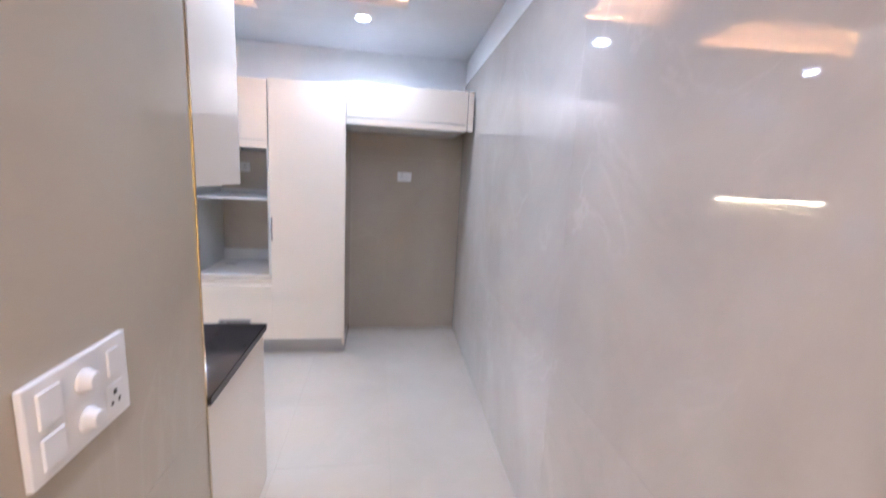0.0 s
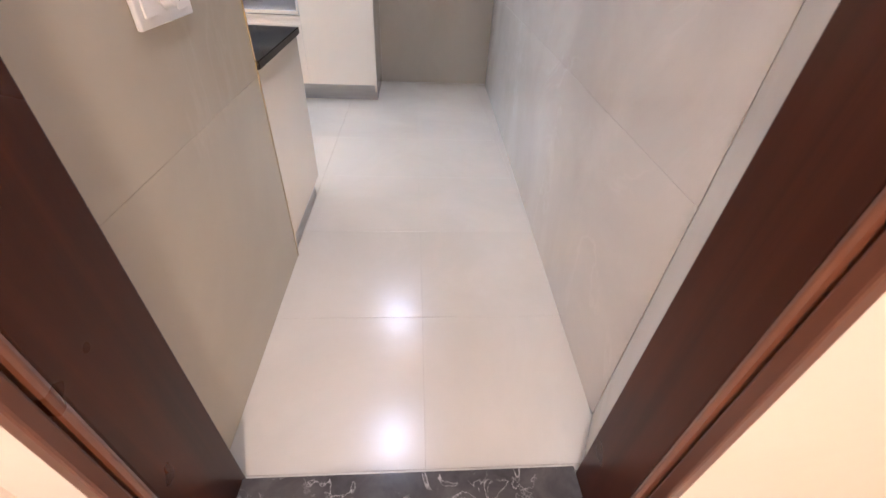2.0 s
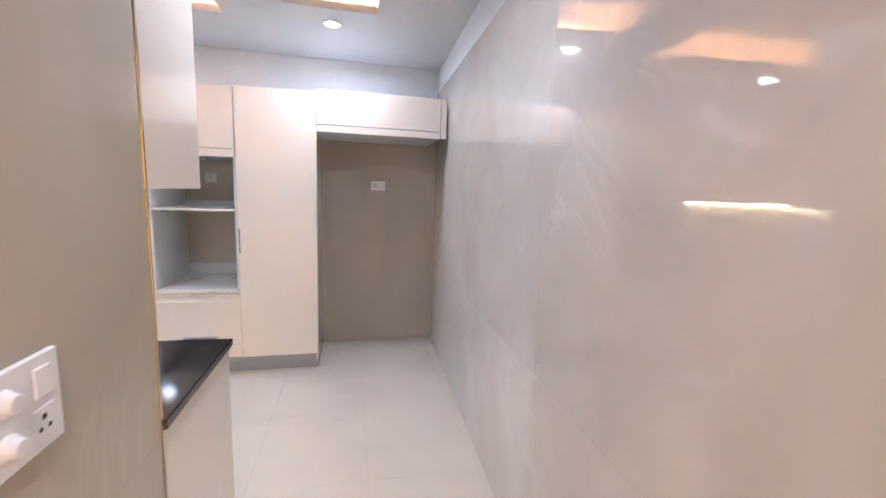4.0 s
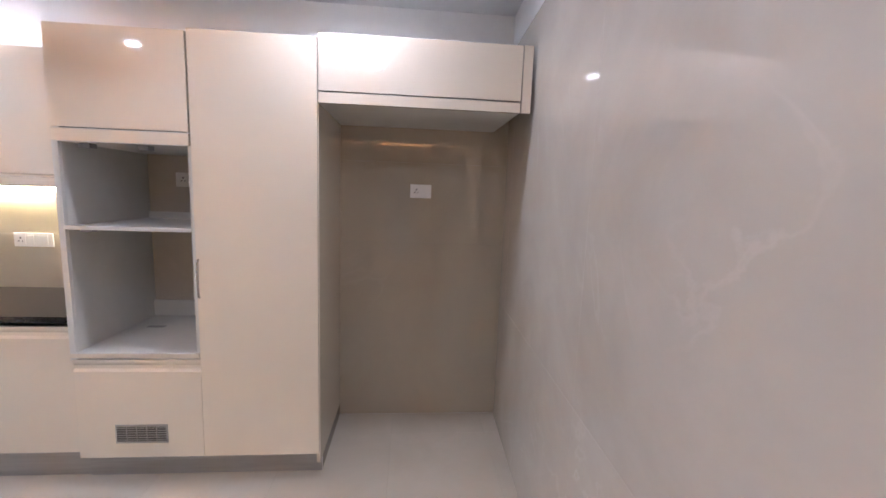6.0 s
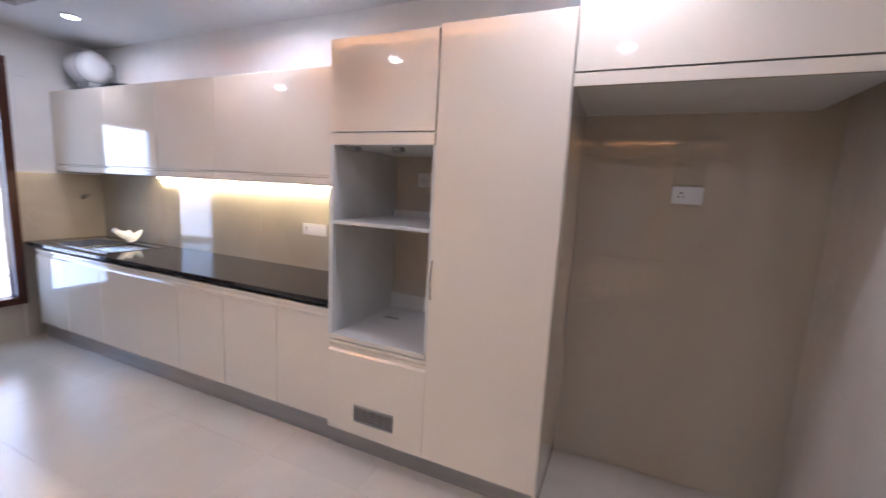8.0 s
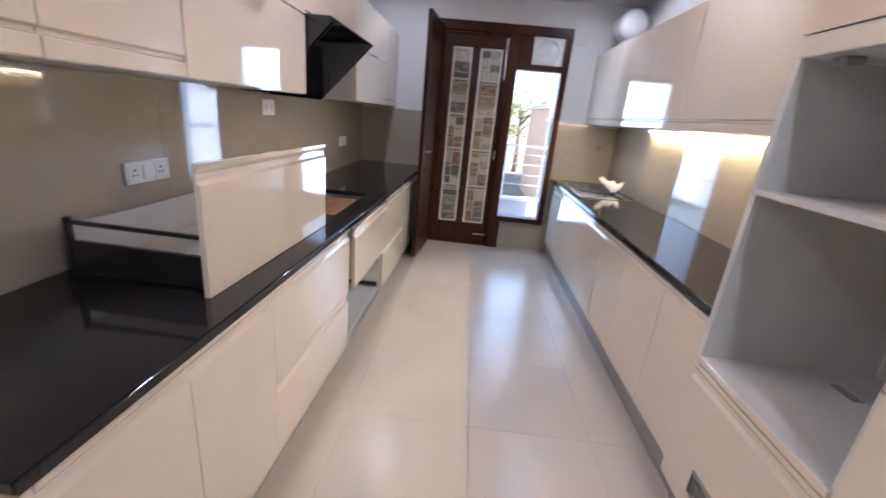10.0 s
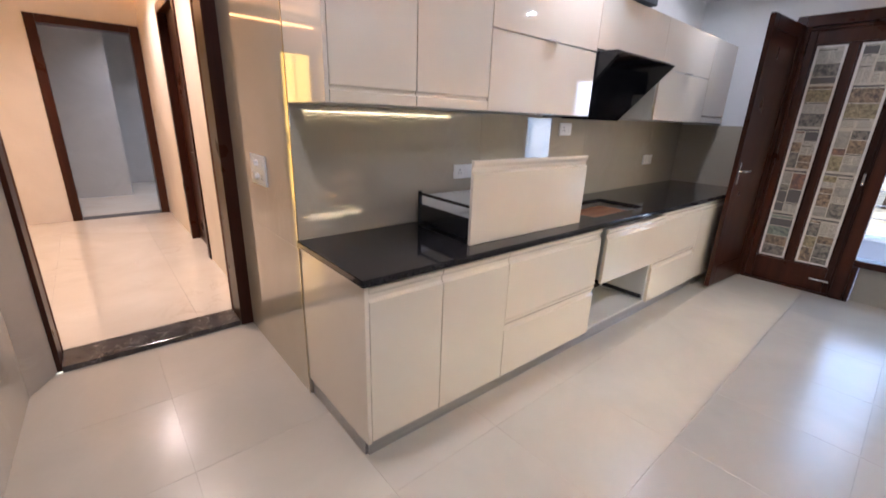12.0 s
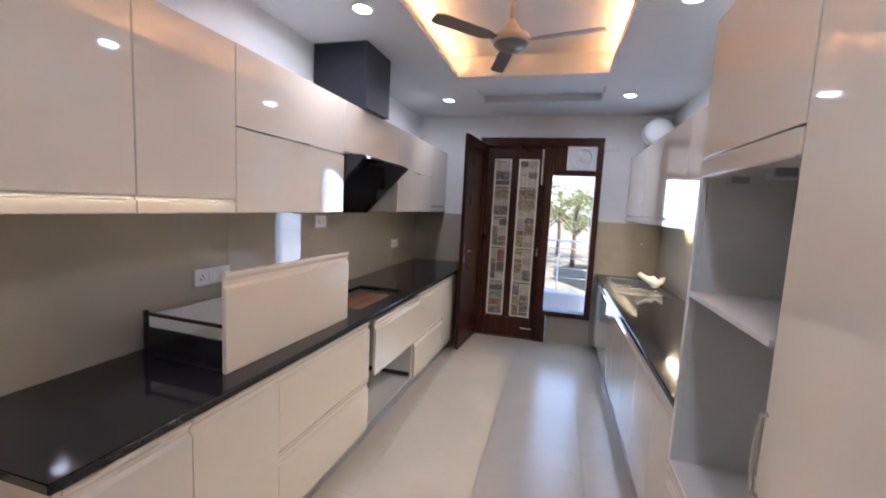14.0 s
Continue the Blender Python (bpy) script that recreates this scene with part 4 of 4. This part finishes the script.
board("wall_socket", "white socket plate on the splashback beside the oven tower", (-1.61, BACK - 0.0085, 1.165), (1, 0, 0), (0, -1, 0), 0.22, 0.085, [("socket", -0.07, 0, 0.055, 0.06), ("switch", -0.012, 0, 0.035, 0.055), ("switch", 0.055, 0, 0.06, 0.055)])
board("wall_socket", "white socket plate high in the empty fridge niche", (0.737, BACK - 0.0085, 1.54), (1, 0, 0), (0, -1, 0), 0.135, 0.087, [("socket", -0.028, 0, 0.06, 0.06), ("switch", 0.04, 0, 0.03, 0.05)])
board("wall_socket", "pale socket plate inside the upper oven bay", (-0.72, BACK - 0.012, 1.56), (1, 0, 0), (0, -1, 0), 0.09, 0.087, [("socket", 0, 0, 0.06, 0.06)])


# ---- balcony door and sidelight ----
FX = -4.25
door4 = tagged(thing("door_4", (FX, 1.5, 0), "red-brown wooden balcony door and sidelight in one frame", "door"), kind="structure")
def wood(name, y0, y1, z0, z1, x0=FX - 0.14, x1=FX, parent=door4, mat=WOOD, bevel=0.005, label=""):
    return part(name, box(B(), x0, x1, y0, y1, z0, z1, bevel), mat, parent, label)
wood("jamb", 0.80, 0.872, 0, 2.395)
wood("jamb", 2.118, 2.185, 0.3255, 2.395)
wood("head", 0.8725, 2.1175, 2.305, 2.395)
wood("mullion", 1.565, 1.658, 0, 2.3045)
wood("mullion_foot", 1.6585, 1.695, 0, 0.325)
wood("sill", 1.6585, 2.1175, 0.328, 0.388)
wood("transom", 1.6585, 2.1175, 1.975, 2.035)
wood("panel", 1.6585, 1.800, 2.0355, 2.3045, FX - 0.08, FX - 0.03)
wood("stop", 0.8715, 0.903, 0.005, 2.3045, FX - 0.06, FX - 0.03)
leaf = wood("leaf_stile", 0.896, 0.957, 0.008, 2.30, FX - 0.10, FX - 0.062, label="outer stile of the shut leaf")
wood("leaf_stile", 1.187, 1.246, 0.2405, 2.1695, FX - 0.10, FX - 0.062)
wood("leaf_stile", 1.508, 1.5645, 0.008, 2.30, FX - 0.10, FX - 0.062)
wood("leaf_rail", 0.9575, 1.5075, 0.008, 0.24, FX - 0.10, FX - 0.062)
wood("leaf_rail", 0.9575, 1.5075, 2.17, 2.30, FX - 0.10, FX - 0.062)
wood("door_sill", 0.8725, 1.5645, 0.0003, 0.012, FX - 0.12, FX - 0.02, bevel=0.002)
wood("stop", 1.545, 1.566, 0.013, 2.3045, FX - 0.06, FX - 0.03)
wood("stop", 0.9035, 1.5445, 2.28, 2.3055, FX - 0.06, FX - 0.03)
part("bolt", box(B(), FX - 0.0615, FX - 0.045, 1.522, 1.545, 1.86, 2.27, 0.003), STEEL, door4, "long steel tower bolt")
part("bolt", box(B(), FX - 0.0615, FX - 0.045, 1.40, 1.54, 0.115, 0.135, 0.004), STEEL, door4, "steel bolt at the foot")
part("lock", box(B(), FX - 0.0615, FX - 0.055, 1.525, 1.55, 1.02, 1.12, 0.002), STEEL, door4, "steel lock plate")
part("pane", box(B(), FX - 0.085, FX - 0.08, 1.6585, 2.1175, 0.3885, 1.9745), GLASS, door4, "clear window pane").visible_shadow = False
rng = random.Random(7)
for y0, y1 in ((0.9575, 1.1865), (1.2465, 1.5075)):
    pane = part("pane", box(B(), FX - 0.088, FX - 0.084, y0, y1, 0.2405, 2.1695), GLASS, door4, "glass pane pasted over with newspaper")
    pane.visible_shadow = False
    for a, c in (((y0, y0 + 0.012), (0.2405, 2.1695)), ((y1 - 0.012, y1), (0.2405, 2.1695)), ((y0 + 0.0125, y1 - 0.0125), (0.2405, 0.2525)), ((y0 + 0.0125, y1 - 0.0125), (2.1575, 2.1695))):
        wood("bead", *a, *c, FX - 0.0838, FX - 0.07, bevel=0.003)
    for a, c in (((y0 + 0.0122, y0 + 0.031), (0.2527, 2.1573)), ((y1 - 0.031, y1 - 0.0122), (0.2527, 2.1573)), ((y0 + 0.0315, y1 - 0.0315), (0.2527, 0.268)), ((y0 + 0.0315, y1 - 0.0315), (2.142, 2.1573))):
        part("paper_edging", box(B(), FX - 0.0808, FX - 0.0795, *a, *c), PAPER_EDGE, pane, "pale paper tape along the pane edge")
    z = 0.246
    for k, h in enumerate((0.45, 0.42, 0.38, 0.37, 0.35)):
        b = B()
        xa = FX - 0.0825 + 0.0012 * (k % 2)
        ya, yb, zb = y0 + 0.001 + rng.uniform(0, 0.004), y1 - 0.001 - rng.uniform(0, 0.004), 2.1685 if k == 4 else z + h
        box(b, xa - 0.0008, xa, ya, yb, z, zb)
        edge, mid = 0.022, rng.uniform(-0.015, 0.015) + (ya + yb) / 2
        spans = [(ya + edge, yb - edge)] if rng.random() < 0.45 else [(ya + edge, mid - 0.004), (mid + 0.004, yb - edge)]
        top = zb - 0.014
        if rng.random() < 0.6:                      # a headline over both columns
            box(b, xa, xa + 0.0003, ya + edge, yb - edge - rng.uniform(0, 0.05), top - 0.016, top, mat=2)
            top -= 0.024
        for y2, y3 in spans:
            zz = z + 0.016
            while zz < top - 0.012:
                if rng.random() < 0.68:
                    hh = min(rng.uniform(0.045, 0.15), top - zz)
                    box(b, xa, xa + 0.0003, y2, y3, zz, zz + hh, mat=rng.choice((7, 7, 8, 8, 8, 3, 3, 6, 5, 9, 2)))
                    zz += hh + 0.007
                else:
                    half = (y3 - y2) / 2
                    n = rng.randint(5, 12)
                    for _ in range(n):
                        if zz > top - 0.006:
                            break
                        for c in (0, 1):
                            box(b, xa, xa + 0.0003, y2 + c * (half + 0.002), y2 + c * (half + 0.002) + (half - 0.003) * rng.uniform(0.8, 1.0), zz, zz + 0.0032, mat=rng.choice((1, 6, 6)))
                        zz += 0.0066
                    zz += 0.003
                    if rng.random() < 0.6 and zz < top - 0.016:
                        box(b, xa, xa + 0.0003, y2, y2 + (y3 - y2) * rng.uniform(0.6, 1.0), zz, zz + 0.009, mat=2)
                        zz += 0.015
        part("newspaper", b, [PAPER] + INKS, pane, "yellowed newspaper sheet with dark print")
        z = zb - 0.008

fan4 = thing("exhaust_fan", (FX - 0.04, 1.96, 2.17), "white square exhaust fan set in the transom", "fan")
fy, fz = 1.959, 2.17
ring = B()
plate(ring, "x", (1.8005, 2.1175), (2.0355, 2.3045), FX - 0.06, FX - 0.03, [(fy - 0.105, fy + 0.105, fz - 0.105, fz + 0.105)])
part("frame", ring, PLASTIC, fan4)
part("shroud", spin(B(), [(0.118, -0.03), (0.122, 0.004), (0.110, 0.012), (0.102, 0.004), (0.102, -0.03)], (FX - 0.03, fy, fz), "x", 28), PLASTIC, fan4)
part("hub", spin(B(), [(0.036, -0.03), (0.036, 0.002), (0.028, 0.01), (0.01, 0.012)], (FX - 0.03, fy, fz), "x", 20), PLASTIC, fan4)
for k in range(5):
    blade = box(B(), -0.004, 0.0, -0.028, 0.028, 0.032, 0.098, 0.0015)
    bmesh.ops.transform(blade, matrix=Matrix.Translation((FX - 0.033, fy, fz)) @ Matrix.Rotation(radians(72 * k + 20), 4, "X") @ Matrix.Rotation(radians(16), 4, "Z"), verts=blade.verts)
    part("blade", blade, PLASTIC, fan4, "white fan blade")
part("back", box(B(), FX - 0.052, FX - 0.048, fy - 0.1005, fy + 0.1005, fz - 0.11, fz + 0.11), PLASTIC, fan4)

cover = thing("cover_plate", (FARX, 2.275, 2.30), "blank white plastic cover plate high on the wall", "cover plate")
part("plate", box(B(), FARX + 0.0005, FARX + 0.012, 2.205, 2.345, 2.268, 2.328, 0.004), PLASTIC, cover)
for y in (2.222, 2.328):
    part("screw", spin(B(), [(0.004, 0.0121), (0.0035, 0.0135), (0.001, 0.014)], (FARX, y, 2.298), "x", 10), STEEL, cover)
valve = thing("angle_valve", (FARX + 0.01, 2.675, 1.26), "small chrome water valve on the tiled wall", "valve")
part("flange", spin(B(), [(0.024, 0.0105), (0.022, 0.014), (0.012, 0.018)], (FARX, 2.675, 1.26), "x", 18), CHROME, valve)
part("body", spin(B(), [(0.011, 0.0185), (0.011, 0.06), (0.008, 0.064)], (FARX, 2.675, 1.26), "x", 14), CHROME, valve)
part("lever", box(B(), FARX + 0.05, FARX + 0.06, 2.64, 2.71, 1.272, 1.28, 0.003), CHROME, valve)

# inner leaf, standing open beside the counter
open_leaf = tagged(thing("door_5", (FX, 0.835, 0.03), "red-brown panelled wooden door leaf, standing wide open", "door"), kind="structure")
lt = Matrix.Translation((FX + 0.004, 0.838, 0)) @ Matrix.Rotation(math.atan2(-0.066, 0.717), 4, "Z")
def leaf_part(name, x0, x1, y0, y1, z0, z1, mat=WOOD, bevel=0.003, label="", parent=open_leaf):
    b = box(B(), x0, x1, y0, y1, z0, z1, bevel)
    bmesh.ops.transform(b, matrix=lt, verts=b.verts)
    return part(name, b, mat, parent, label)
LW = 0.72
leaf_part("stile", 0, 0.09, 0, 0.038, 0.025, 2.315)
leaf_part("stile", LW - 0.09, LW, 0, 0.038, 0.025, 2.315)
for z0, z1 in ((0.025, 0.21), (2.21, 2.315)):
    leaf_part("rail", 0.0905, LW - 0.0905, 0, 0.038, z0, z1)
leaf_part("panel", 0.0905, LW - 0.0905, 0.008, 0.030, 0.2105, 2.2095)
hp = leaf_part("handle_plate", LW - 0.065, LW - 0.03, 0.0385, 0.044, 0.98, 1.17, STEEL, 0.002, "steel handle plate")
b = tube(B(), [(LW - 0.047, 0.044, 1.10), (LW - 0.047, 0.085, 1.10), (LW - 0.055, 0.09, 1.10), (LW - 0.15, 0.09, 1.10)], 0.008)
bmesh.ops.transform(b, matrix=lt, verts=b.verts)
part("handle", b, STEEL, hp, "steel lever")
for z in (0.3, 1.15, 2.0):
    leaf_part("hinge", -0.004, -0.0005, 0.004, 0.034, z, z + 0.1, STEEL, 0.001, "steel butt hinge")

# ---- ceiling fan ----
HX, HY, HZ = -1.60, 1.43, 2.435
cf = thing("ceiling_fan", (HX, HY, HZ), "cream and brown three-blade ceiling fan in the lit tray", "fan")
part("canopy", spin(B(), [(0.03, 0.0), (0.062, -0.01), (0.066, -0.02), (0.045, -0.075), (0.03, -0.09), (0.014, -0.095)], (HX, HY, CEIL + 0.189), steps=24), FAN_METAL, cf)
part("rod", spin(B(), [(0.013, 0.06), (0.013, CEIL + 0.1 - HZ)], (HX, HY, HZ), steps=14), FAN_METAL, cf)
part("cup", spin(B(), [(0.015, 0.11), (0.03, 0.09), (0.048, 0.055), (0.055, 0.042)], (HX, HY, HZ), steps=20), FAN_METAL, cf)
part("motor", spin(B(), [(0.06, 0.041), (0.095, 0.03), (0.105, 0.012), (0.105, -0.004), (0.09, -0.012)], (HX, HY, HZ), steps=32), FAN_METAL, cf)
part("bottom_cover", spin(B(), [(0.092, -0.0125), (0.085, -0.022), (0.055, -0.036), (0.02, -0.042)], (HX, HY, HZ), steps=28), FAN_BLADE, cf)
for k in range(3):
    tw = Matrix.Translation((HX, HY, HZ)) @ Matrix.Rotation(radians(-42 + 120 * k), 4, "Z")
    b = B()
    outline = [(0.085, -0.020), (0.13, -0.024), (0.16, -0.042), (0.44, -0.046), (0.465, -0.034), (0.468, 0.022), (0.44, 0.036), (0.16, 0.034), (0.13, 0.022), (0.085, 0.018)]
    extrude(b, outline, "z", -0.003, 0.001)
    bmesh.ops.transform(b, matrix=tw @ Matrix.Rotation(radians(11), 4, "X"), verts=b.verts)
    part("blade", b, FAN_BLADE, cf, "dark brown metal blade")

# ---- balcony and the street outside ----
setting("balcony_floor", box(B(), -6.05, FARX - 0.2, -1.5, 5.2, -0.3, -0.03), PLASTER, "grey balcony slab outside the door", "balcony")
setting("balcony_kerb", box(B(), -6.05, -5.88, -1.5, 5.2, -0.029, 0.29, 0.008), KERB_PAINT, "low wall along the balcony edge, shade put into its grey-blue colour", "kerb")
setting("balcony_coping", box(B(), -6.08, -5.85, -1.5, 5.2, 0.2905, 0.325, 0.006), WHITE, "white coping on the low balcony wall", "kerb")
rail = thing("railing", (-5.96, 1.8, 0.325), "slim white balcony railing with thin grey horizontal bars", "railing")
for i in range(7):
    part("post", box(B(), -5.98, -5.95, -1.2 + i * 1.0, -1.175 + i * 1.0, 0.3255, 1.10, 0.003), WHITE, rail)
for z in (0.53, 0.68, 0.84, 0.99):
    part("bar", tube(B(), [(-5.965, -1.4, z), (-5.965, 5.1, z)], 0.006), GREY_PAINT, rail)
part("handrail", box(B(), -5.995, -5.935, -1.4, 5.1, 1.1005, 1.125, 0.006), WHITE, rail)
pier = tagged(thing("boundary_pier", (-6.35, 3.1, -4.0), "white rendered pier beyond the balcony railing", "pier"), kind="structure")
part("shaft", box(B(), -6.6, -6.14, 2.47, 3.7, -3.999, 1.50, 0.01), WHITE, pier)
part("cap", box(B(), -6.64, -6.10, 2.43, 3.74, 1.5005, 1.56, 0.01), WHITE, pier)
setting("road", box(B(), -23, -17.5, -400, 400, -3.999, -3.96), ASPHALT, "grey asphalt street below the balcony", "road")
setting("pavement", box(B(), -17.5, -8.5, -400, 400, -3.999, -3.84, 0.02), PLASTER, "pale raised pavement along the street", "pavement")


def house(x, y, w, d, storeys, mat, label):
    h = thing("house", (x, y, -4.0), label, "building")
    z1 = -4.0 + 3.2 * storeys
    part("wall", box(B(), x - d, x, y, y + w, -4.0, z1), mat, h)
    part("roof", box(B(), x - d - 0.2, x + 0.25, y - 0.2, y + w + 0.2, z1, z1 + 0.25, 0.03), PLASTER, h)
    part("parapet", box(B(), x - 0.15, x + 0.1, y - 0.15, y + w + 0.15, z1 + 0.251, z1 + 1.1, 0.02), PLASTER, h)
    n = max(1, int(w // 2.6))
    for s in range(storeys):
        part("band", box(B(), x + 0.001, x + 0.12, y, y + w, -4.0 + 3.2 * s + 2.95, -4.0 + 3.2 * s + 3.15), PLASTER, h)
        for i in range(n):
            yc, zc = y + (i + 0.5) * w / n, -4.0 + 3.2 * s + 1.7
            win = part("window", plate(B(), "x", (yc - 0.75, yc + 0.75), (zc - 0.75, zc + 0.75), x + 0.001, x + 0.07, [(yc - 0.66, yc - 0.03, zc - 0.66, zc + 0.66), (yc + 0.03, yc + 0.66, zc - 0.66, zc + 0.66)]), PLASTER, h)
            part("pane", box(B(), x + 0.002, x + 0.012, yc - 0.66, yc + 0.66, zc - 0.66, zc + 0.66), SKY_GLASS, win)


house(-26.6, 5.9, 3.0, 9, 2, ORANGE_WALL, "narrow apricot rendered two-storey house across the street")
house(-26.0, 8.95, 12, 9, 3, PLASTER, "white rendered three-storey house across the street")
house(-28.0, -22.0, 14, 9, 2, PLASTER, "white rendered two-storey house across the street")


def tree(x, y, h, seed):
    r = random.Random(seed)
    t = thing("tree", (x, y, -4.0), "leafy green street tree with a broad crown", "tree", "street trees")
    b = tube(B(), [(x, y, -4.0), (x + 0.1, y + 0.05, -4 + h * 0.25), (x - 0.05, y - 0.1, -4 + h * 0.55), (x, y, -4 + h * 0.85)], [0.26, 0.2, 0.13, 0.05], 10)
    tips = []
    for i in range(9):
        a, z = i * 2.4 + r.uniform(-0.4, 0.4), h * r.uniform(0.35, 0.7)
        l = h * r.uniform(0.2, 0.34)
        e = (x + l * math.cos(a), y + l * math.sin(a), -4 + z + l * r.uniform(0.4, 0.9))
        tube(b, [(x, y, -4 + z), ((x + e[0]) / 2, (y + e[1]) / 2, (-4 + z + e[2]) / 2 + 0.15), e], [0.09, 0.06, 0.02], 7)
        tips.append(Vector(e))
    part("trunk", b, BARK, t)
    tips.append(Vector((x, y, -4 + h * 0.92)))
    c = B()
    for tip in tips:
        for _ in range(10):
            o = tip + Vector((r.gauss(0, 0.55), r.gauss(0, 0.55), r.gauss(0, 0.4)))
            for _ in range(16):
                p = o + Vector((r.gauss(0, 0.22), r.gauss(0, 0.22), r.gauss(0, 0.18)))
                m = Euler((r.uniform(0, 6), r.uniform(0, 6), r.uniform(0, 6))).to_matrix()
                s = r.uniform(0.08, 0.17)
                c.faces.new([c.verts.new(p + m @ Vector(q)) for q in ((-s, 0, 0), (0, -s * 0.5, 0), (s, 0, 0.02), (0, s * 0.5, 0))])
    part("crown", c, LEAF, t)


for i, (x, y, h) in enumerate(((-43.0, -3.2, 8.2), (-45.0, 0.6, 8.8), (-42.0, 3.6, 7.8), (-47.0, 6.4, 9.0), (-44.0, -8.0, 8.4), (-52.0, 2.2, 9.4))):
    tree(x, y, h, i + 3)
lamp("window_sky_lamp", (FX - 0.065, 1.89, 1.18), 2.6, (0.50, 0.72, 1.0), 0.44, 1.55, aim=(2.0, 1.89, 1.18))

# ---- corner trims ----
tagged(part("corner_trim", box(B(), 0.0003, 0.0035, -0.006, 0.0034, 0.0, TOP_TILE, 0.0008), BRASS), "pale gold metal corner trim on the tiled pier", "trim", kind="structure")
tagged(part("tile_trim", box(B(), FARX + 0.0005, FARX + 0.011, 2.1855, RUF - 0.001, 1.4715, 1.4765), PLASTIC), "white trim along the top of the tiles", "trim", kind="structure")


# ---- tiles: pieces of floor and walls ----
def tile_mesh(name, sx, sy, sz, mat, edge=0.001):
    b = box(B(), 0, sx, 0, sy, 0, sz)
    bmesh.ops.bevel(b, geom=[e for e in b.edges if all(v.co.z > sz - 1e-5 for v in e.verts)], offset=edge, segments=1, affect="EDGES")
    me = bpy.data.meshes.new(name)
    b.to_mesh(me)
    b.free()
    me.materials.append(mat)
    return me


def tiling(parent, m, us, vs, depth, mat, gap=0.0007, edge=0.0004):
    """Tiles laid between the lines us and vs, in the plane of m; tiles of one size share a mesh."""
    made = {}
    for u0, u1 in zip(us, us[1:]):
        for v0, v1 in zip(vs, vs[1:]):
            key = (round(u1 - u0, 3), round(v1 - v0, 3))
            if min(key) < 0.01:
                continue
            if key not in made:
                made[key] = tile_mesh("tile", key[0] - gap, key[1] - gap, depth, mat, edge)
            ob = new("tile", made[key])
            ob.parent = parent
            ob.matrix_parent_inverse = Matrix()
            ob.matrix_local = parent.matrix_world.inverted() @ m @ Matrix.Translation((u0 + gap / 2, v0 + gap / 2, 0))


def lines(a, b, start, step):
    out = [a]
    k = math.ceil((a - start) / step + 1e-6)
    while start + k * step < b - 1e-6:
        out.append(start + k * step)
        k += 1
    return out + [b]


bpy.context.view_layer.update()
flat = Matrix.Translation((0, 0, -0.006))
tiling(floor, flat, lines(FARX, 1.40, 0.585, 0.6), lines(-1.019, BACK, 0.20, 0.6), 0.006, FLOOR_TILE, 0.0009)
tiling(lobby_floor, Matrix.Translation((0, 0, LZ - 0.006)), lines(-2.0, LX1, 0.3, 0.8), lines(LY - 3.2, -1.246, -2.0, 0.8), 0.006, MARBLE, 0.0008)


def upright(origin, right, out):
    r, n = Vector(right), Vector(out)
    return Matrix(((r.x, 0, n.x, origin[0]), (r.y, 0, n.y, origin[1]), (0, 1, 0, origin[2]), (0, 0, 0, 1)))


def wall_tiles(parent, origin, right, out, us, vs, mat, depth=0.008):
    tiling(parent, upright(origin, right, out), us, vs, depth, mat)


ob = bpy.data.objects
cr, sr = math.cos(EAST), math.sin(EAST)
wall_tiles(east, (1.148 + 0.012 * cr - 0.015 * sr, -0.83 - 0.012 * sr - 0.015 * cr, 0), (sr, cr, 0), (-cr, sr, 0), lines(0, 3.655, 1.065, 1.2), [0, 0.82, TOP_TILE], PALE_TILE, 0.0125)
wall_tiles(ob["wall_pier"], (-0.012, -0.996, 0), (0, 1, 0), (1, 0, 0), [0, 0.988], [0, 0.82, TOP_TILE], WALL_TILE, 0.012)
wall_tiles(ob["wall_south"], (0.0, -0.008, 0), (-1, 0, 0), (0, 1, 0), lines(0.0, -FARX, 1.2, 1.2), [0, 0.869, 1.489], WALL_TILE)
wall_tiles(ob["wall_north"], (1.40, BACK + 0.008, 0), (-1, 0, 0), (0, -1, 0), lines(0.0, 1.40 - FARX, 1.17, 1.2), [0, 1.2, 1.72, 2.2], WALL_TILE)
wall_tiles(ob["wall_west"], (FARX, 0.0, 0), (0, 1, 0), (1, 0, 0), [0, 0.797], [0, 0.869, 1.472], WALL_TILE, 0.01)
wall_tiles(ob["wall_west"], (FARX, 2.188, 0), (0, 1, 0), (1, 0, 0), [0, 0.65], [0, 0.869, 1.471], WALL_TILE, 0.01)
